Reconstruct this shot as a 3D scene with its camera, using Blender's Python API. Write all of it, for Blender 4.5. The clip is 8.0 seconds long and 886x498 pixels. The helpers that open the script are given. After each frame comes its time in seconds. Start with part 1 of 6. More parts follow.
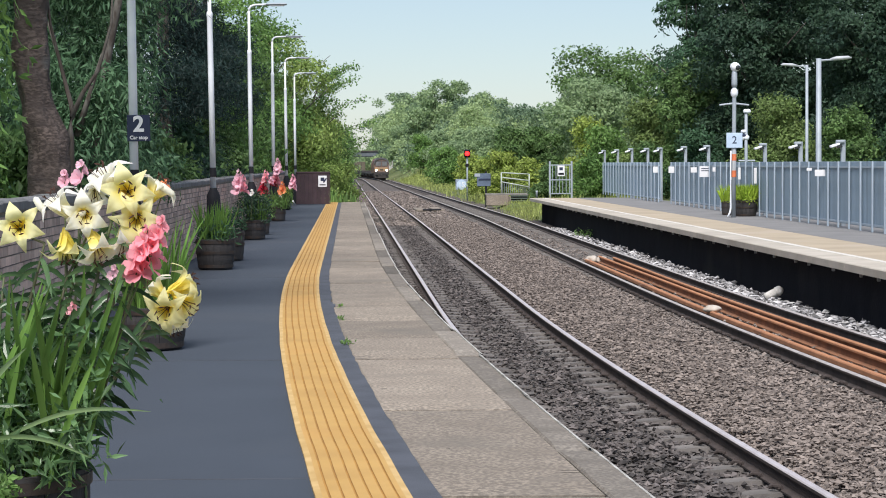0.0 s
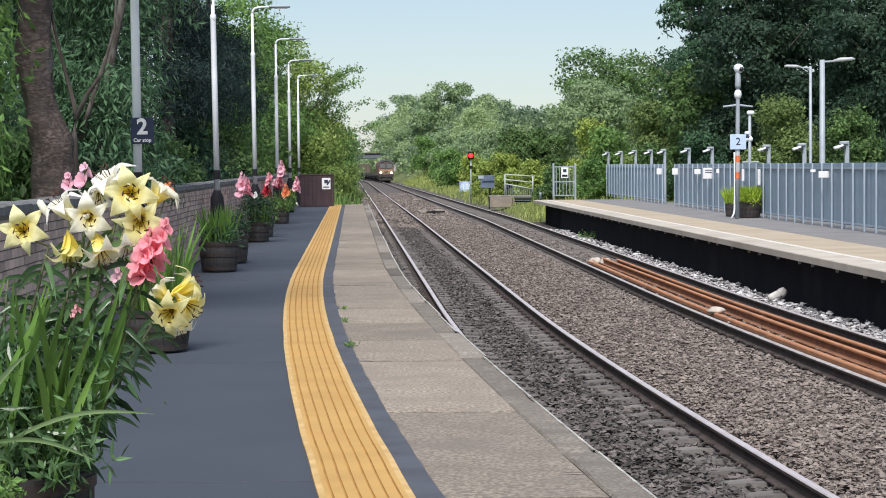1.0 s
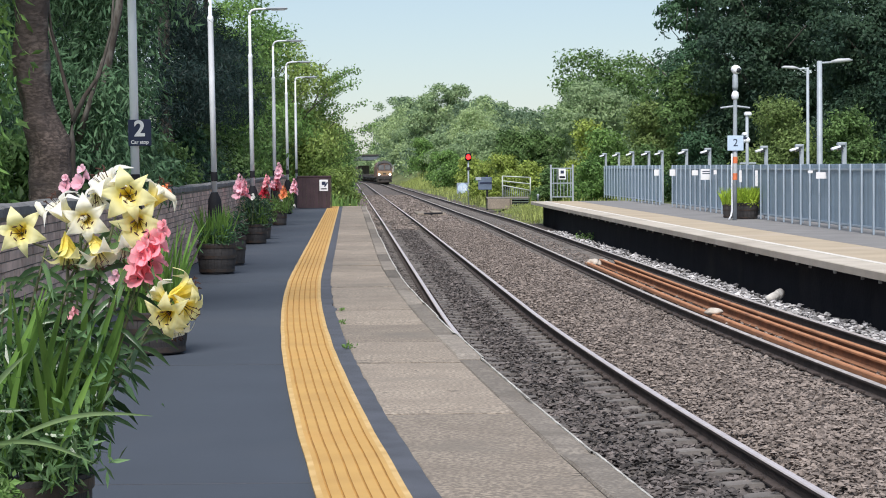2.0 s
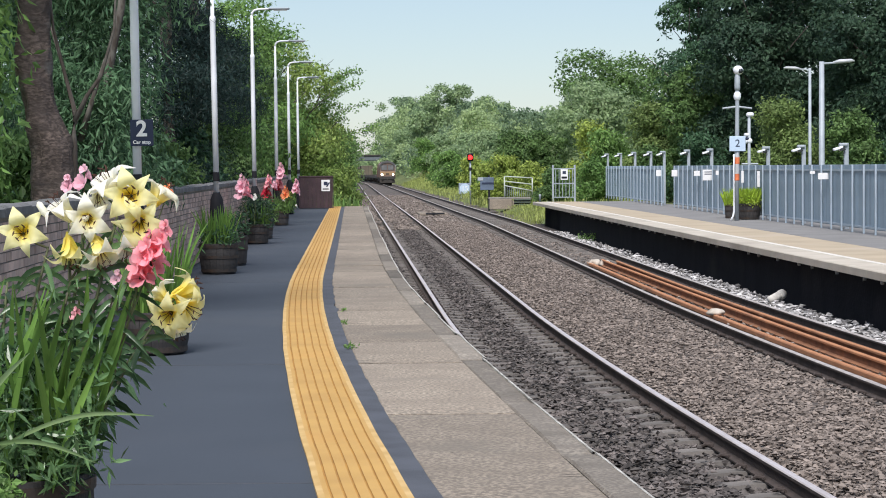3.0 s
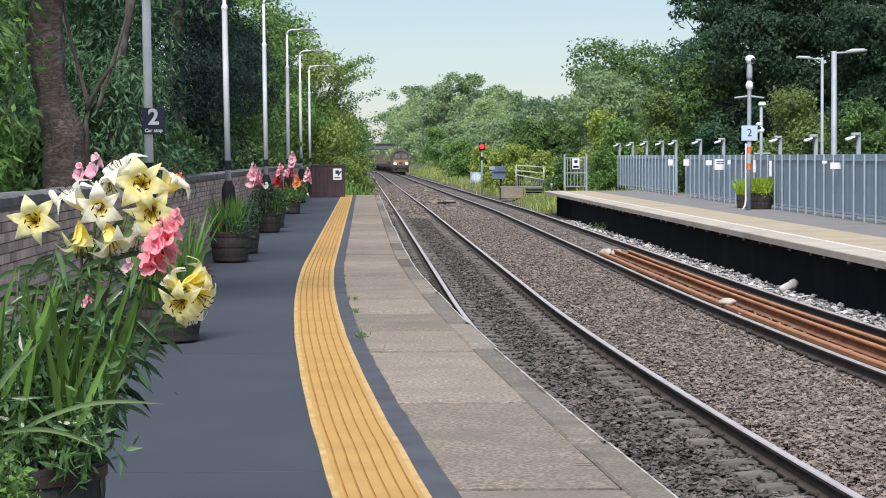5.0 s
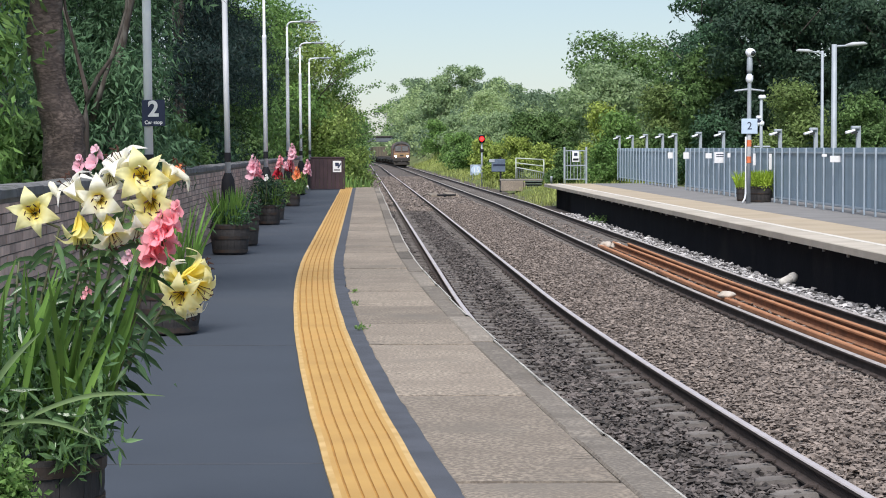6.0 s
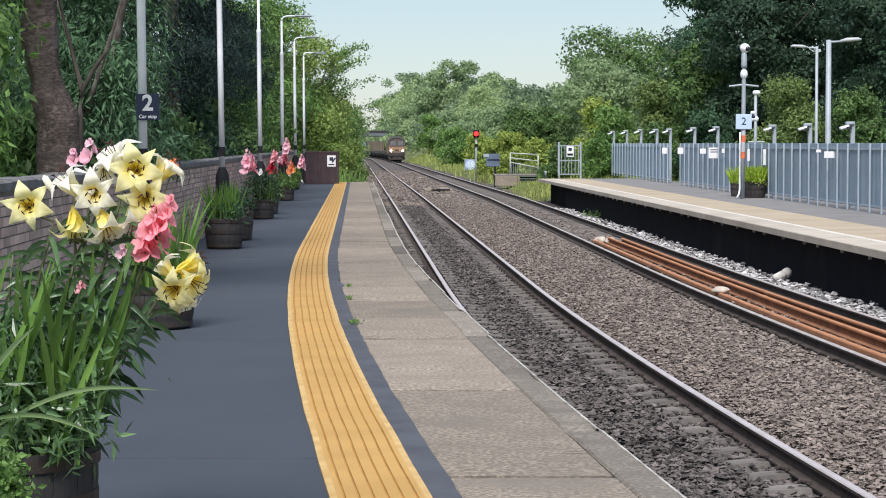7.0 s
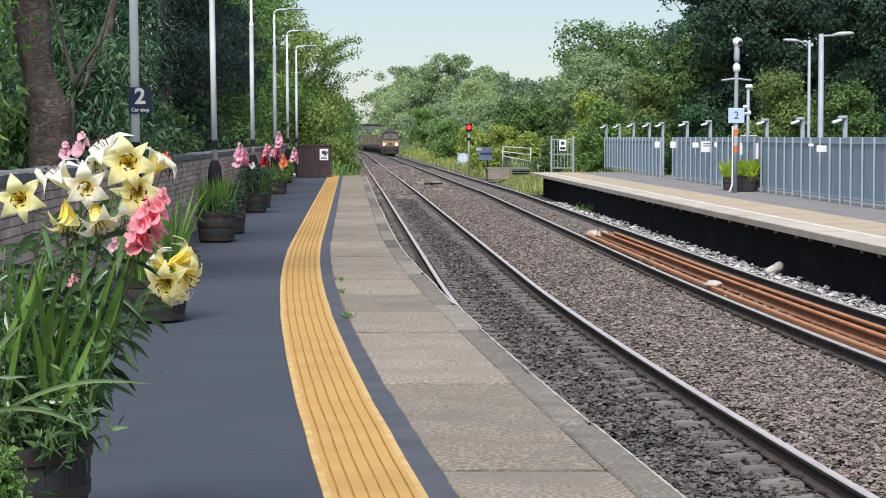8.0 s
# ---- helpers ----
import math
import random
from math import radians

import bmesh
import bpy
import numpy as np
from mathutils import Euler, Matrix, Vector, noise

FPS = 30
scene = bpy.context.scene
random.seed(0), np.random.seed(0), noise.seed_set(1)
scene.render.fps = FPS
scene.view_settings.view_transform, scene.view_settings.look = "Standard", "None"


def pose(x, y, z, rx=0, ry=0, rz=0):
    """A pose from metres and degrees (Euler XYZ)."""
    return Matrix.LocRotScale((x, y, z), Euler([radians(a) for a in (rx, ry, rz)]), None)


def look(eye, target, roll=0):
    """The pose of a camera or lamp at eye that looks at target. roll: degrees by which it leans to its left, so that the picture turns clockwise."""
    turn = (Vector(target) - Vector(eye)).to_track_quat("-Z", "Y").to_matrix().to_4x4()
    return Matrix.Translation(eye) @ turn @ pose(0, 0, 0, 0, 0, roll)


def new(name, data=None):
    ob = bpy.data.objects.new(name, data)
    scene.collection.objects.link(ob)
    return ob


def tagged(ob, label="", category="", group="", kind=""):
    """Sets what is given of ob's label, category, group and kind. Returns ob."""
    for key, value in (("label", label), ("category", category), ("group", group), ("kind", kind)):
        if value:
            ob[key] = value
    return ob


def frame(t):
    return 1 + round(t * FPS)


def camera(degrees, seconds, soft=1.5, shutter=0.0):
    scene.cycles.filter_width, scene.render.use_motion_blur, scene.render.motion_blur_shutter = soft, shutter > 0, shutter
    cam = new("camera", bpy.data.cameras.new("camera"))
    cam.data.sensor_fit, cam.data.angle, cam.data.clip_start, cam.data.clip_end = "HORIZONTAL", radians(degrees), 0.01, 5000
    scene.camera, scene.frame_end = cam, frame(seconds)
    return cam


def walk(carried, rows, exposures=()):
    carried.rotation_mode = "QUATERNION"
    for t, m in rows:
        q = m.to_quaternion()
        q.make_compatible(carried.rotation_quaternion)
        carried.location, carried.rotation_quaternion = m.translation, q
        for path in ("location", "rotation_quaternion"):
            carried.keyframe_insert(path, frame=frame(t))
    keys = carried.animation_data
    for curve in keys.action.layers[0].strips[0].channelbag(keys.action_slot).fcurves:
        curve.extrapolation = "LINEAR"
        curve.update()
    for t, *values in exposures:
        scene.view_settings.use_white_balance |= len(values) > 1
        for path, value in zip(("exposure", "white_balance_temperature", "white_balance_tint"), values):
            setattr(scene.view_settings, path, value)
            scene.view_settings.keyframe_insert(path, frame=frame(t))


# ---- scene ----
# The camera stands on the platform at the origin, 1.5 m above its surface, and looks along +Y.
cam = camera(24.25, 8.0, soft=1.0)
# seconds, turn, tilt, roll in degrees
SWAY = [
    (0.0, 0.0000, -2.3846, -0.3500), (0.5, 0.0804, -2.3619, -0.3627), (1.0, 0.1041, -2.3263, -0.4514),
    (1.5, 0.0348, -2.2988, -0.5284), (3.0, 0.0901, -2.2745, -0.4728), (3.5, 0.2022, -2.3031, -0.4361),
    (4.0, 0.3042, -2.3759, -0.4111), (4.5, 0.3762, -2.4706, -0.4058), (6.0, 0.4021, -2.7878, -0.2442),
    (6.5, 0.3357, -2.8644, -0.1944), (7.0, 0.2400, -2.9335, -0.1177), (7.5, 0.1416, -3.0048, -0.0833),
    (8.0, 0.0323, -3.1106, -0.0606)]
walk(cam, [(t, pose(0, 0, 1.5, 90 + tilt, 0, turn) @ pose(0, 0, 0, 0, 0, roll)) for t, turn, tilt, roll in SWAY])

# ---- light ----
SUN_AZ, SUN_EL = radians(-170), radians(52)      # azimuth from +Y towards +X
world = bpy.data.worlds.new("world")
scene.world = world
world.use_nodes = True
_n, _l = world.node_tree.nodes, world.node_tree.links
_sky = _n.new("ShaderNodeTexSky")
_sky.sky_type, _sky.sun_disc = "NISHITA", False
_sky.sun_elevation, _sky.sun_rotation = SUN_EL, SUN_AZ
_sky.air_density, _sky.dust_density, _sky.ozone_density = 1.0, 0.3, 3.5
_haze = _n.new("ShaderNodeMix")          # thin summer haze over the blue
_haze.data_type = "RGBA"
_haze.inputs[0].default_value = 0.62
_l.new(_sky.outputs["Color"], _haze.inputs[6])
_haze.inputs[7].default_value = (1.72, 1.94, 2.26, 1)
_l.new(_haze.outputs[2], _n["Background"].inputs["Color"])
_n["Background"].inputs["Strength"].default_value = 0.11
sun = new("sun", bpy.data.lights.new("sun", "SUN"))
sun.data.energy, sun.data.angle, sun.data.color = 2.8, radians(32), (1.0, 0.955, 0.92)
sun.matrix_world = look((0, 0, 0), (-math.sin(SUN_AZ) * math.cos(SUN_EL), -math.cos(SUN_AZ) * math.cos(SUN_EL), -math.sin(SUN_EL)))
scene.view_settings.exposure = 0.85


# ---- materials ----
def mat(name, color, dark=None, scale=6.0, rough=0.8, metal=0.0, bump=0.3, bump_scale=60.0, vary=0.0, fine=None, stain=None,
        stretch=(1, 1, 1), translucent=0.0, spec=0.5, island=False):
    """A surface with broad stains (dark), fine grain (bump), and a tone that varies from piece to piece."""
    m = bpy.data.materials.new(name)
    m.use_nodes = True
    n, l = m.node_tree.nodes, m.node_tree.links
    b = n["Principled BSDF"]
    b.inputs["Roughness"].default_value, b.inputs["Metallic"].default_value = rough, metal
    b.inputs["Specular IOR Level"].default_value = spec
    tc = n.new("ShaderNodeTexCoord")
    mp = n.new("ShaderNodeMapping")
    mp.inputs["Scale"].default_value = stretch
    l.new(tc.outputs["Object"], mp.inputs["Vector"])
    dark = dark or tuple(c * 0.7 for c in color)

    def noise_tex(sc, detail=4.0):
        t = n.new("ShaderNodeTexNoise")
        t.inputs["Scale"].default_value, t.inputs["Detail"].default_value = sc, detail
        l.new(mp.outputs["Vector"], t.inputs["Vector"])
        return t

    def mix(fac, a, c, kind="MIX"):
        x = n.new("ShaderNodeMix")
        x.data_type, x.blend_type = "RGBA", kind
        for sock, v in ((x.inputs[0], fac), (x.inputs[6], a), (x.inputs[7], c)):
            if isinstance(v, bpy.types.NodeSocket):
                l.new(v, sock)
            else:
                sock.default_value = v if isinstance(v, float) else (*v, 1.0)
        return x.outputs[2]

    def ramp(src, lo, hi):
        r = n.new("ShaderNodeMapRange")
        r.inputs["From Min"].default_value, r.inputs["From Max"].default_value = lo, hi
        l.new(src, r.inputs["Value"])
        return r.outputs["Result"]

    big = noise_tex(scale)
    col = mix(ramp(big.outputs["Fac"], 0.35, 0.65), dark, color)
    grain = noise_tex(bump_scale, 3.0)
    if fine:
        col = mix(ramp(grain.outputs["Fac"], 0.42, 0.62), fine, col)
    if stain:
        st = noise_tex(scale * 0.37, 6.0)
        col = mix(ramp(st.outputs["Fac"], 0.56, 0.72), col, stain)
    if vary:
        if island:
            src = n.new("ShaderNodeNewGeometry").outputs["Random Per Island"]
        else:
            src = n.new("ShaderNodeObjectInfo").outputs["Random"]
        hsv = n.new("ShaderNodeHueSaturation")
        r = n.new("ShaderNodeMapRange")
        r.inputs["To Min"].default_value, r.inputs["To Max"].default_value = 1 - vary, 1 + vary
        l.new(src, r.inputs["Value"])
        l.new(r.outputs["Result"], hsv.inputs["Value"])
        l.new(col, hsv.inputs["Color"])
        col = hsv.outputs["Color"]
    l.new(col, b.inputs["Base Color"])
    if bump:
        bp = n.new("ShaderNodeBump")
        bp.inputs["Strength"].default_value, bp.inputs["Distance"].default_value = bump, 0.01
        l.new(grain.outputs["Fac"], bp.inputs["Height"])
        l.new(bp.outputs["Normal"], b.inputs["Normal"])
    if translucent:
        tr = n.new("ShaderNodeBsdfTranslucent")
        l.new(col, tr.inputs["Color"])
        mx = n.new("ShaderNodeMixShader")
        mx.inputs[0].default_value = translucent
        l.new(b.outputs["BSDF"], mx.inputs[1])
        l.new(tr.outputs["BSDF"], mx.inputs[2])
        l.new(mx.outputs["Shader"], n["Material Output"].inputs["Surface"])
    return m


def glow(name, color, strength):
    m = bpy.data.materials.new(name)
    m.use_nodes = True
    b = m.node_tree.nodes["Principled BSDF"]
    b.inputs["Base Color"].default_value = (*color, 1)
    b.inputs["Emission Color"].default_value = (*color, 1)
    b.inputs["Emission Strength"].default_value = strength
    return m


ASPHALT = mat("asphalt", (0.05, 0.06, 0.078), (0.036, 0.044, 0.058), 0.9, 0.85, bump=0.25, bump_scale=160, fine=(0.05, 0.063, 0.084), stain=(0.058, 0.068, 0.085))
SEAL = mat("asphalt_dark", (0.085, 0.092, 0.112), (0.06, 0.066, 0.08), 3, 0.85, bump=0.4, bump_scale=120)
SLAB = mat("slab_concrete", (0.4, 0.338, 0.268), (0.29, 0.242, 0.192), 2.3, 0.9, bump=0.7, bump_scale=42, fine=(0.19, 0.16, 0.13), stain=(0.2, 0.175, 0.145), vary=0.14)
COPING = mat("coping_concrete", (0.3, 0.265, 0.22), (0.19, 0.165, 0.14), 5, 0.9, bump=0.8, bump_scale=45, fine=(0.16, 0.14, 0.118), stain=(0.12, 0.105, 0.086), vary=0.42)
NOSING = mat("worn_white_paint", (0.62, 0.6, 0.55), (0.3, 0.28, 0.25), 5, 0.8, bump=0.3)
YELLOW = mat("yellow_rubber", (0.54, 0.325, 0.098), (0.47, 0.278, 0.082), 2.2, 0.7, bump=0.15, bump_scale=120, stain=(0.55, 0.31, 0.09))
YELLOW_EDGE = mat("pale_yellow_paint", (0.62, 0.43, 0.19), (0.5, 0.32, 0.115), 6, 0.75, bump=0.15)
GROOVE = mat("groove_dirt", (0.46, 0.25, 0.06), (0.36, 0.19, 0.05), 5, 0.9, bump=0.2)
# sooty brick made near black: the coping overhang's shade is in the colour
WALLFACE = mat("shaded_sooty_brick", (0.012, 0.013, 0.019), (0.007, 0.008, 0.013), 1.5, 0.95, bump=0.5, bump_scale=14, stain=(0.024, 0.023, 0.025), spec=0.2)
BRICK = mat("brick", (0.62, 0.455, 0.385), (0.48, 0.345, 0.295), 9, 0.9, bump=0.4, bump_scale=80, vary=0.3)
BRICK_I = mat("brick_joined", (0.62, 0.455, 0.385), (0.48, 0.345, 0.295), 9, 0.9, bump=0.4, bump_scale=80, vary=0.3, island=True)
MORTAR = mat("mortar", (0.26, 0.24, 0.215), (0.17, 0.158, 0.145), 5, 0.95, bump=0.4)
CAPSTONE = mat("capstone", (0.2, 0.2, 0.205), (0.13, 0.13, 0.135), 4, 0.9, bump=0.4, stain=(0.1, 0.105, 0.09))
# polished heads: sky glare is put into the pale, part-diffuse colour
RAILSTEEL = mat("rail_polished", (0.93, 0.82, 0.78), (0.8, 0.69, 0.65), 4, 0.4, metal=0.6, bump=0.0)
RAILRUST = mat("rail_rust", (0.075, 0.057, 0.051), (0.045, 0.035, 0.032), 5, 0.85, bump=0.3)
RAILDULL = mat("rail_dull", (0.7, 0.62, 0.57), (0.52, 0.45, 0.4), 6, 0.45, metal=0.4, bump=0.1)
ORANGERUST = mat("fresh_rust", (0.47, 0.22, 0.11), (0.38, 0.17, 0.085), 3, 0.9, bump=0.3, stain=(0.27, 0.13, 0.08))
SLEEPER = mat("sleeper_concrete", (0.19, 0.172, 0.16), (0.11, 0.1, 0.093), 4, 0.95, bump=0.2, bump_scale=50, stain=(0.1, 0.085, 0.075), vary=0.2)
BALLAST = mat("ballast_bed", (0.185, 0.152, 0.132), (0.075, 0.062, 0.055), 17, 0.95, bump=1.0, bump_scale=24, fine=(0.06, 0.05, 0.045), stain=(0.26, 0.225, 0.2))
STONE = mat("ballast_stone", (0.235, 0.196, 0.172), (0.165, 0.136, 0.119), 2, 0.9, bump=0.2, vary=0.5, island=True)
STONE_DARK = mat("dark_ballast_stone", (0.125, 0.108, 0.103), (0.07, 0.062, 0.058), 2, 0.9, bump=0.2, vary=0.7, island=True)
STONE_PALE = mat("pale_stone", (0.5, 0.49, 0.5), (0.3, 0.29, 0.29), 2, 0.9, bump=0.2, vary=0.75, island=True)
GRASSGROUND = mat("ground_grass", (0.13, 0.17, 0.05), (0.085, 0.1, 0.035), 0.35, 0.95, bump=0.8, bump_scale=9, stain=(0.2, 0.18, 0.08))
WHITEPOLE = mat("white_pole_paint", (0.84, 0.87, 0.92), (0.74, 0.77, 0.82), 2, 0.45, bump=0.05, stain=(0.68, 0.7, 0.72))
GREYPOLE = mat("galvanised_steel", (0.38, 0.42, 0.46), (0.3, 0.34, 0.38), 3, 0.55, metal=0.1, bump=0.05)
LAMPGREY = mat("pale_lamp_grey", (0.5, 0.52, 0.54), (0.4, 0.42, 0.44), 6, 0.5, bump=0.05)
BLACKPAINT = mat("black_paint", (0.012, 0.013, 0.017), (0.02, 0.02, 0.024), 5, 0.7, bump=0.1, spec=0.2)
NAVY = mat("navy_sign", (0.02, 0.03, 0.07), (0.017, 0.025, 0.06), 4, 0.5, bump=0.0)
WHITE = mat("white_sign", (0.8, 0.8, 0.8), (0.74, 0.74, 0.75), 5, 0.5, bump=0.0)
PALEBLUE = mat("pale_blue_sign", (0.5, 0.62, 0.76), (0.45, 0.56, 0.7), 5, 0.5, bump=0.0)
ORANGE = mat("orange_band", (0.75, 0.2, 0.08), None, 5, 0.6, bump=0.0)
MAROON = mat("maroon_boards", (0.05, 0.027, 0.033), (0.034, 0.019, 0.024), 3, 0.7, bump=0.2, vary=0.15)
FENCEPAINT = mat("blue_grey_fence", (0.255, 0.34, 0.425), (0.21, 0.285, 0.36), 1.5, 0.5, bump=0.08, vary=0.1)
OAK = mat("weathered_oak", (0.05, 0.046, 0.046), (0.022, 0.021, 0.022), 3, 0.85, bump=0.5, bump_scale=30, stretch=(3, 3, 0.5), vary=0.2)
HOOP = mat("iron_hoop", (0.035, 0.033, 0.033), (0.06, 0.04, 0.03), 8, 0.6, metal=0.4, bump=0.2)
SOIL = mat("soil", (0.05, 0.035, 0.025), None, 9, 0.95, bump=0.8, bump_scale=40)
BARK = mat("bark", (0.14, 0.13, 0.115), (0.065, 0.06, 0.054), 5, 0.95, bump=1.0, bump_scale=16, stretch=(1, 1, 0.35), fine=(0.05, 0.04, 0.033))
PALMBARK = mat("fibrous_bark", (0.15, 0.115, 0.1), (0.045, 0.037, 0.036), 4.0, 0.95, bump=1.0, bump_scale=22, stretch=(1, 1, 2.2), fine=(0.05, 0.038, 0.034), stain=(0.17, 0.165, 0.16))


def leafmat(name, color, dark, vary=0.45, tr=0.3, rough=0.5, scale=0.6, spec=0.2):
    return mat(name, color, dark, scale, rough, bump=0.0, vary=vary, translucent=tr, spec=spec, island=True)


LEAF_DARK = leafmat("leaf_dark", (0.085, 0.165, 0.082), (0.046, 0.1, 0.056), tr=0.35)
LEAF_CONIFER = leafmat("leaf_conifer", (0.022, 0.044, 0.038), (0.012, 0.027, 0.026), tr=0.2)
LEAF_WILLOW = leafmat("leaf_willow", (0.12, 0.22, 0.115), (0.058, 0.12, 0.066), tr=0.4)
LEAF_DEEP = leafmat("leaf_deep", (0.055, 0.1, 0.056), (0.03, 0.06, 0.041), vary=0.3, tr=0.3)
LEAF_OLIVE = leafmat("leaf_olive", (0.24, 0.32, 0.11), (0.15, 0.22, 0.075), tr=0.4)
LEAF_MID = leafmat("leaf_mid", (0.155, 0.25, 0.085), (0.095, 0.17, 0.06), tr=0.4)
LEAF_LIGHT = leafmat("leaf_light", (0.22, 0.36, 0.105), (0.135, 0.245, 0.075), tr=0.45)
LEAF_YELLOW = leafmat("leaf_yellow_green", (0.4, 0.48, 0.12), (0.28, 0.36, 0.085), tr=0.4)
LEAF_FRESH = leafmat("leaf_fresh", (0.36, 0.46, 0.14), (0.22, 0.32, 0.09), tr=0.45)
# three distant leaf tones: aerial haze is put into the paler base colours
LEAF_HAZE = leafmat("leaf_haze", (0.34, 0.45, 0.235), (0.25, 0.345, 0.19), vary=0.25, tr=0.45)
LEAF_HAZEDARK = leafmat("leaf_haze_dark", (0.21, 0.3, 0.18), (0.15, 0.22, 0.14), vary=0.25, tr=0.45)
LEAF_HAZEPALE = leafmat("leaf_haze_pale", (0.43, 0.54, 0.27), (0.33, 0.43, 0.22), vary=0.25, tr=0.45)
LEAF_STRAP = leafmat("strap_leaf", (0.21, 0.36, 0.085), (0.11, 0.22, 0.05), vary=0.4, tr=0.4, rough=0.4, scale=3)
LEAF_LILY = leafmat("lily_leaf", (0.15, 0.26, 0.11), (0.075, 0.145, 0.062), vary=0.6, tr=0.4, rough=0.24, scale=3, spec=0.6)
LEAF_ARCH = leafmat("arching_leaf", (0.36, 0.5, 0.24), (0.26, 0.4, 0.16), vary=0.2, tr=0.35, rough=0.4, scale=3)
LEAF_LIME = leafmat("lime_grass", (0.44, 0.58, 0.08), (0.3, 0.44, 0.05), vary=0.3, tr=0.35, scale=3)
GRASSBLADE = leafmat("grass_blade", (0.38, 0.43, 0.14), (0.26, 0.31, 0.09), vary=0.5, tr=0.3, scale=0.5)
STEM = mat("green_stem", (0.1, 0.14, 0.05), (0.08, 0.07, 0.04), 6, 0.6, bump=0.1)
PINK = leafmat("pink_petal", (0.98, 0.52, 0.57), (0.97, 0.38, 0.45), vary=0.25, tr=0.45, rough=0.6, scale=6)
PALEPINK = leafmat("pale_pink_petal", (0.92, 0.62, 0.7), (0.88, 0.47, 0.57), vary=0.25, tr=0.35, rough=0.6, scale=6)
RED_PETAL = leafmat("red_petal", (0.5, 0.03, 0.06), (0.4, 0.02, 0.04), vary=0.3, tr=0.3, rough=0.6)
ORANGE_PETAL = leafmat("orange_petal", (0.9, 0.36, 0.16), (0.85, 0.25, 0.12), vary=0.3, tr=0.3, rough=0.6, scale=6)
ANTHER = mat("anther", (0.06, 0.02, 0.01), None, 5, 0.8, bump=0.0)
SIGNALRED = glow("signal_red", (1.0, 0.015, 0.015), 3.0)
HEADLIGHT = glow("headlight", (1.0, 0.93, 0.75), 9.0)
GLASSDARK = mat("dark_glass", (0.02, 0.025, 0.03), (0.03, 0.035, 0.04), 3, 0.08, bump=0.0)


def petalmat(name, tip, throat):
    m = mat(name, tip, tuple(c * 0.93 for c in tip), 30, 0.5, bump=0.15, bump_scale=60, translucent=0.45)
    n, l = m.node_tree.nodes, m.node_tree.links
    tc = n.new("ShaderNodeTexCoord")
    ln = n.new("ShaderNodeVectorMath")
    ln.operation = "LENGTH"
    l.new(tc.outputs["Object"], ln.inputs[0])
    r = n.new("ShaderNodeMapRange")
    r.inputs["From Min"].default_value, r.inputs["From Max"].default_value = 0.06, 0.118
    l.new(ln.outputs["Value"], r.inputs["Value"])
    x = n.new("ShaderNodeMix")
    x.data_type = "RGBA"
    l.new(r.outputs["Result"], x.inputs[0])
    x.inputs[6].default_value, x.inputs[7].default_value = (*throat, 1), (*tip, 1)
    for node in list(n):
        for sock in node.inputs:
            if sock.name in ("Base Color",) or (sock.name == "Color" and node.type == "BSDF_TRANSLUCENT"):
                l.new(x.outputs[2], sock)
    return m


PETAL_CREAM = petalmat("cream_petal", (0.97, 0.95, 0.82), (0.96, 0.84, 0.25))
PETAL_YELLOW = petalmat("yellow_petal", (0.97, 0.92, 0.5), (0.96, 0.82, 0.17))
PETAL_WHITE = petalmat("white_petal", (0.98, 0.97, 0.93), (0.95, 0.9, 0.6))


# ---- building helpers ----
def empty(name, m=None):
    ob = new(name)
    if m is not None:
        ob.matrix_world = m
    return ob


def part(name, bm, material, parent=None, label="", smooth=False):
    """Links a bmesh (or a mesh) as one object under a thing or part."""
    if isinstance(bm, bmesh.types.BMesh):
        me = bpy.data.meshes.new(name)
        bm.to_mesh(me)
        bm.free()
    else:
        me = bm
    if not me.materials:
        for m in material if isinstance(material, (list, tuple)) else [material]:
            me.materials.append(m)
    if smooth:
        me.shade_smooth()
    ob = new(name, me)
    if parent is not None:
        ob.parent = parent
    if label:
        ob["label"] = label
    if name in ("leaf_clump", "foliage"):
        ob["kind"] = "stuff"
    return ob


def raw_mesh(name, verts, faces, mats=None, index=None):
    me = bpy.data.meshes.new(name)
    me.from_pydata(verts if isinstance(verts, list) else verts.tolist(), [], faces if isinstance(faces, list) else faces.tolist())
    if index is not None:
        me.polygons.foreach_set("material_index", index)
    me.update()
    return me


def box(sx, sy, sz, at=(0, 0, 0), bevel=0.0, bm=None, rot=None):
    """A box whose base centre is at `at`."""
    b = bm or bmesh.new()
    m = Matrix.Translation(at) @ (rot or Matrix()) @ Matrix.Translation((0, 0, sz / 2)) @ Matrix.Diagonal((sx, sy, sz, 1))
    r = bmesh.ops.create_cube(b, size=1.0, matrix=m)
    if bevel:
        edges = list({e for v in r["verts"] for e in v.link_edges})
        bmesh.ops.bevel(b, geom=edges, offset=bevel, segments=1, affect="EDGES")
    return b


def tube(p0, p1, r0, r1=None, seg=12, bm=None, cap=True):
    b = bm or bmesh.new()
    p0, p1 = Vector(p0), Vector(p1)
    d = p1 - p0
    m = Matrix.Translation((p0 + p1) / 2) @ d.to_track_quat("Z", "Y").to_matrix().to_4x4()
    bmesh.ops.create_cone(b, cap_ends=cap, segments=seg, radius1=r0, radius2=r0 if r1 is None else r1, depth=d.length, matrix=m)
    return b


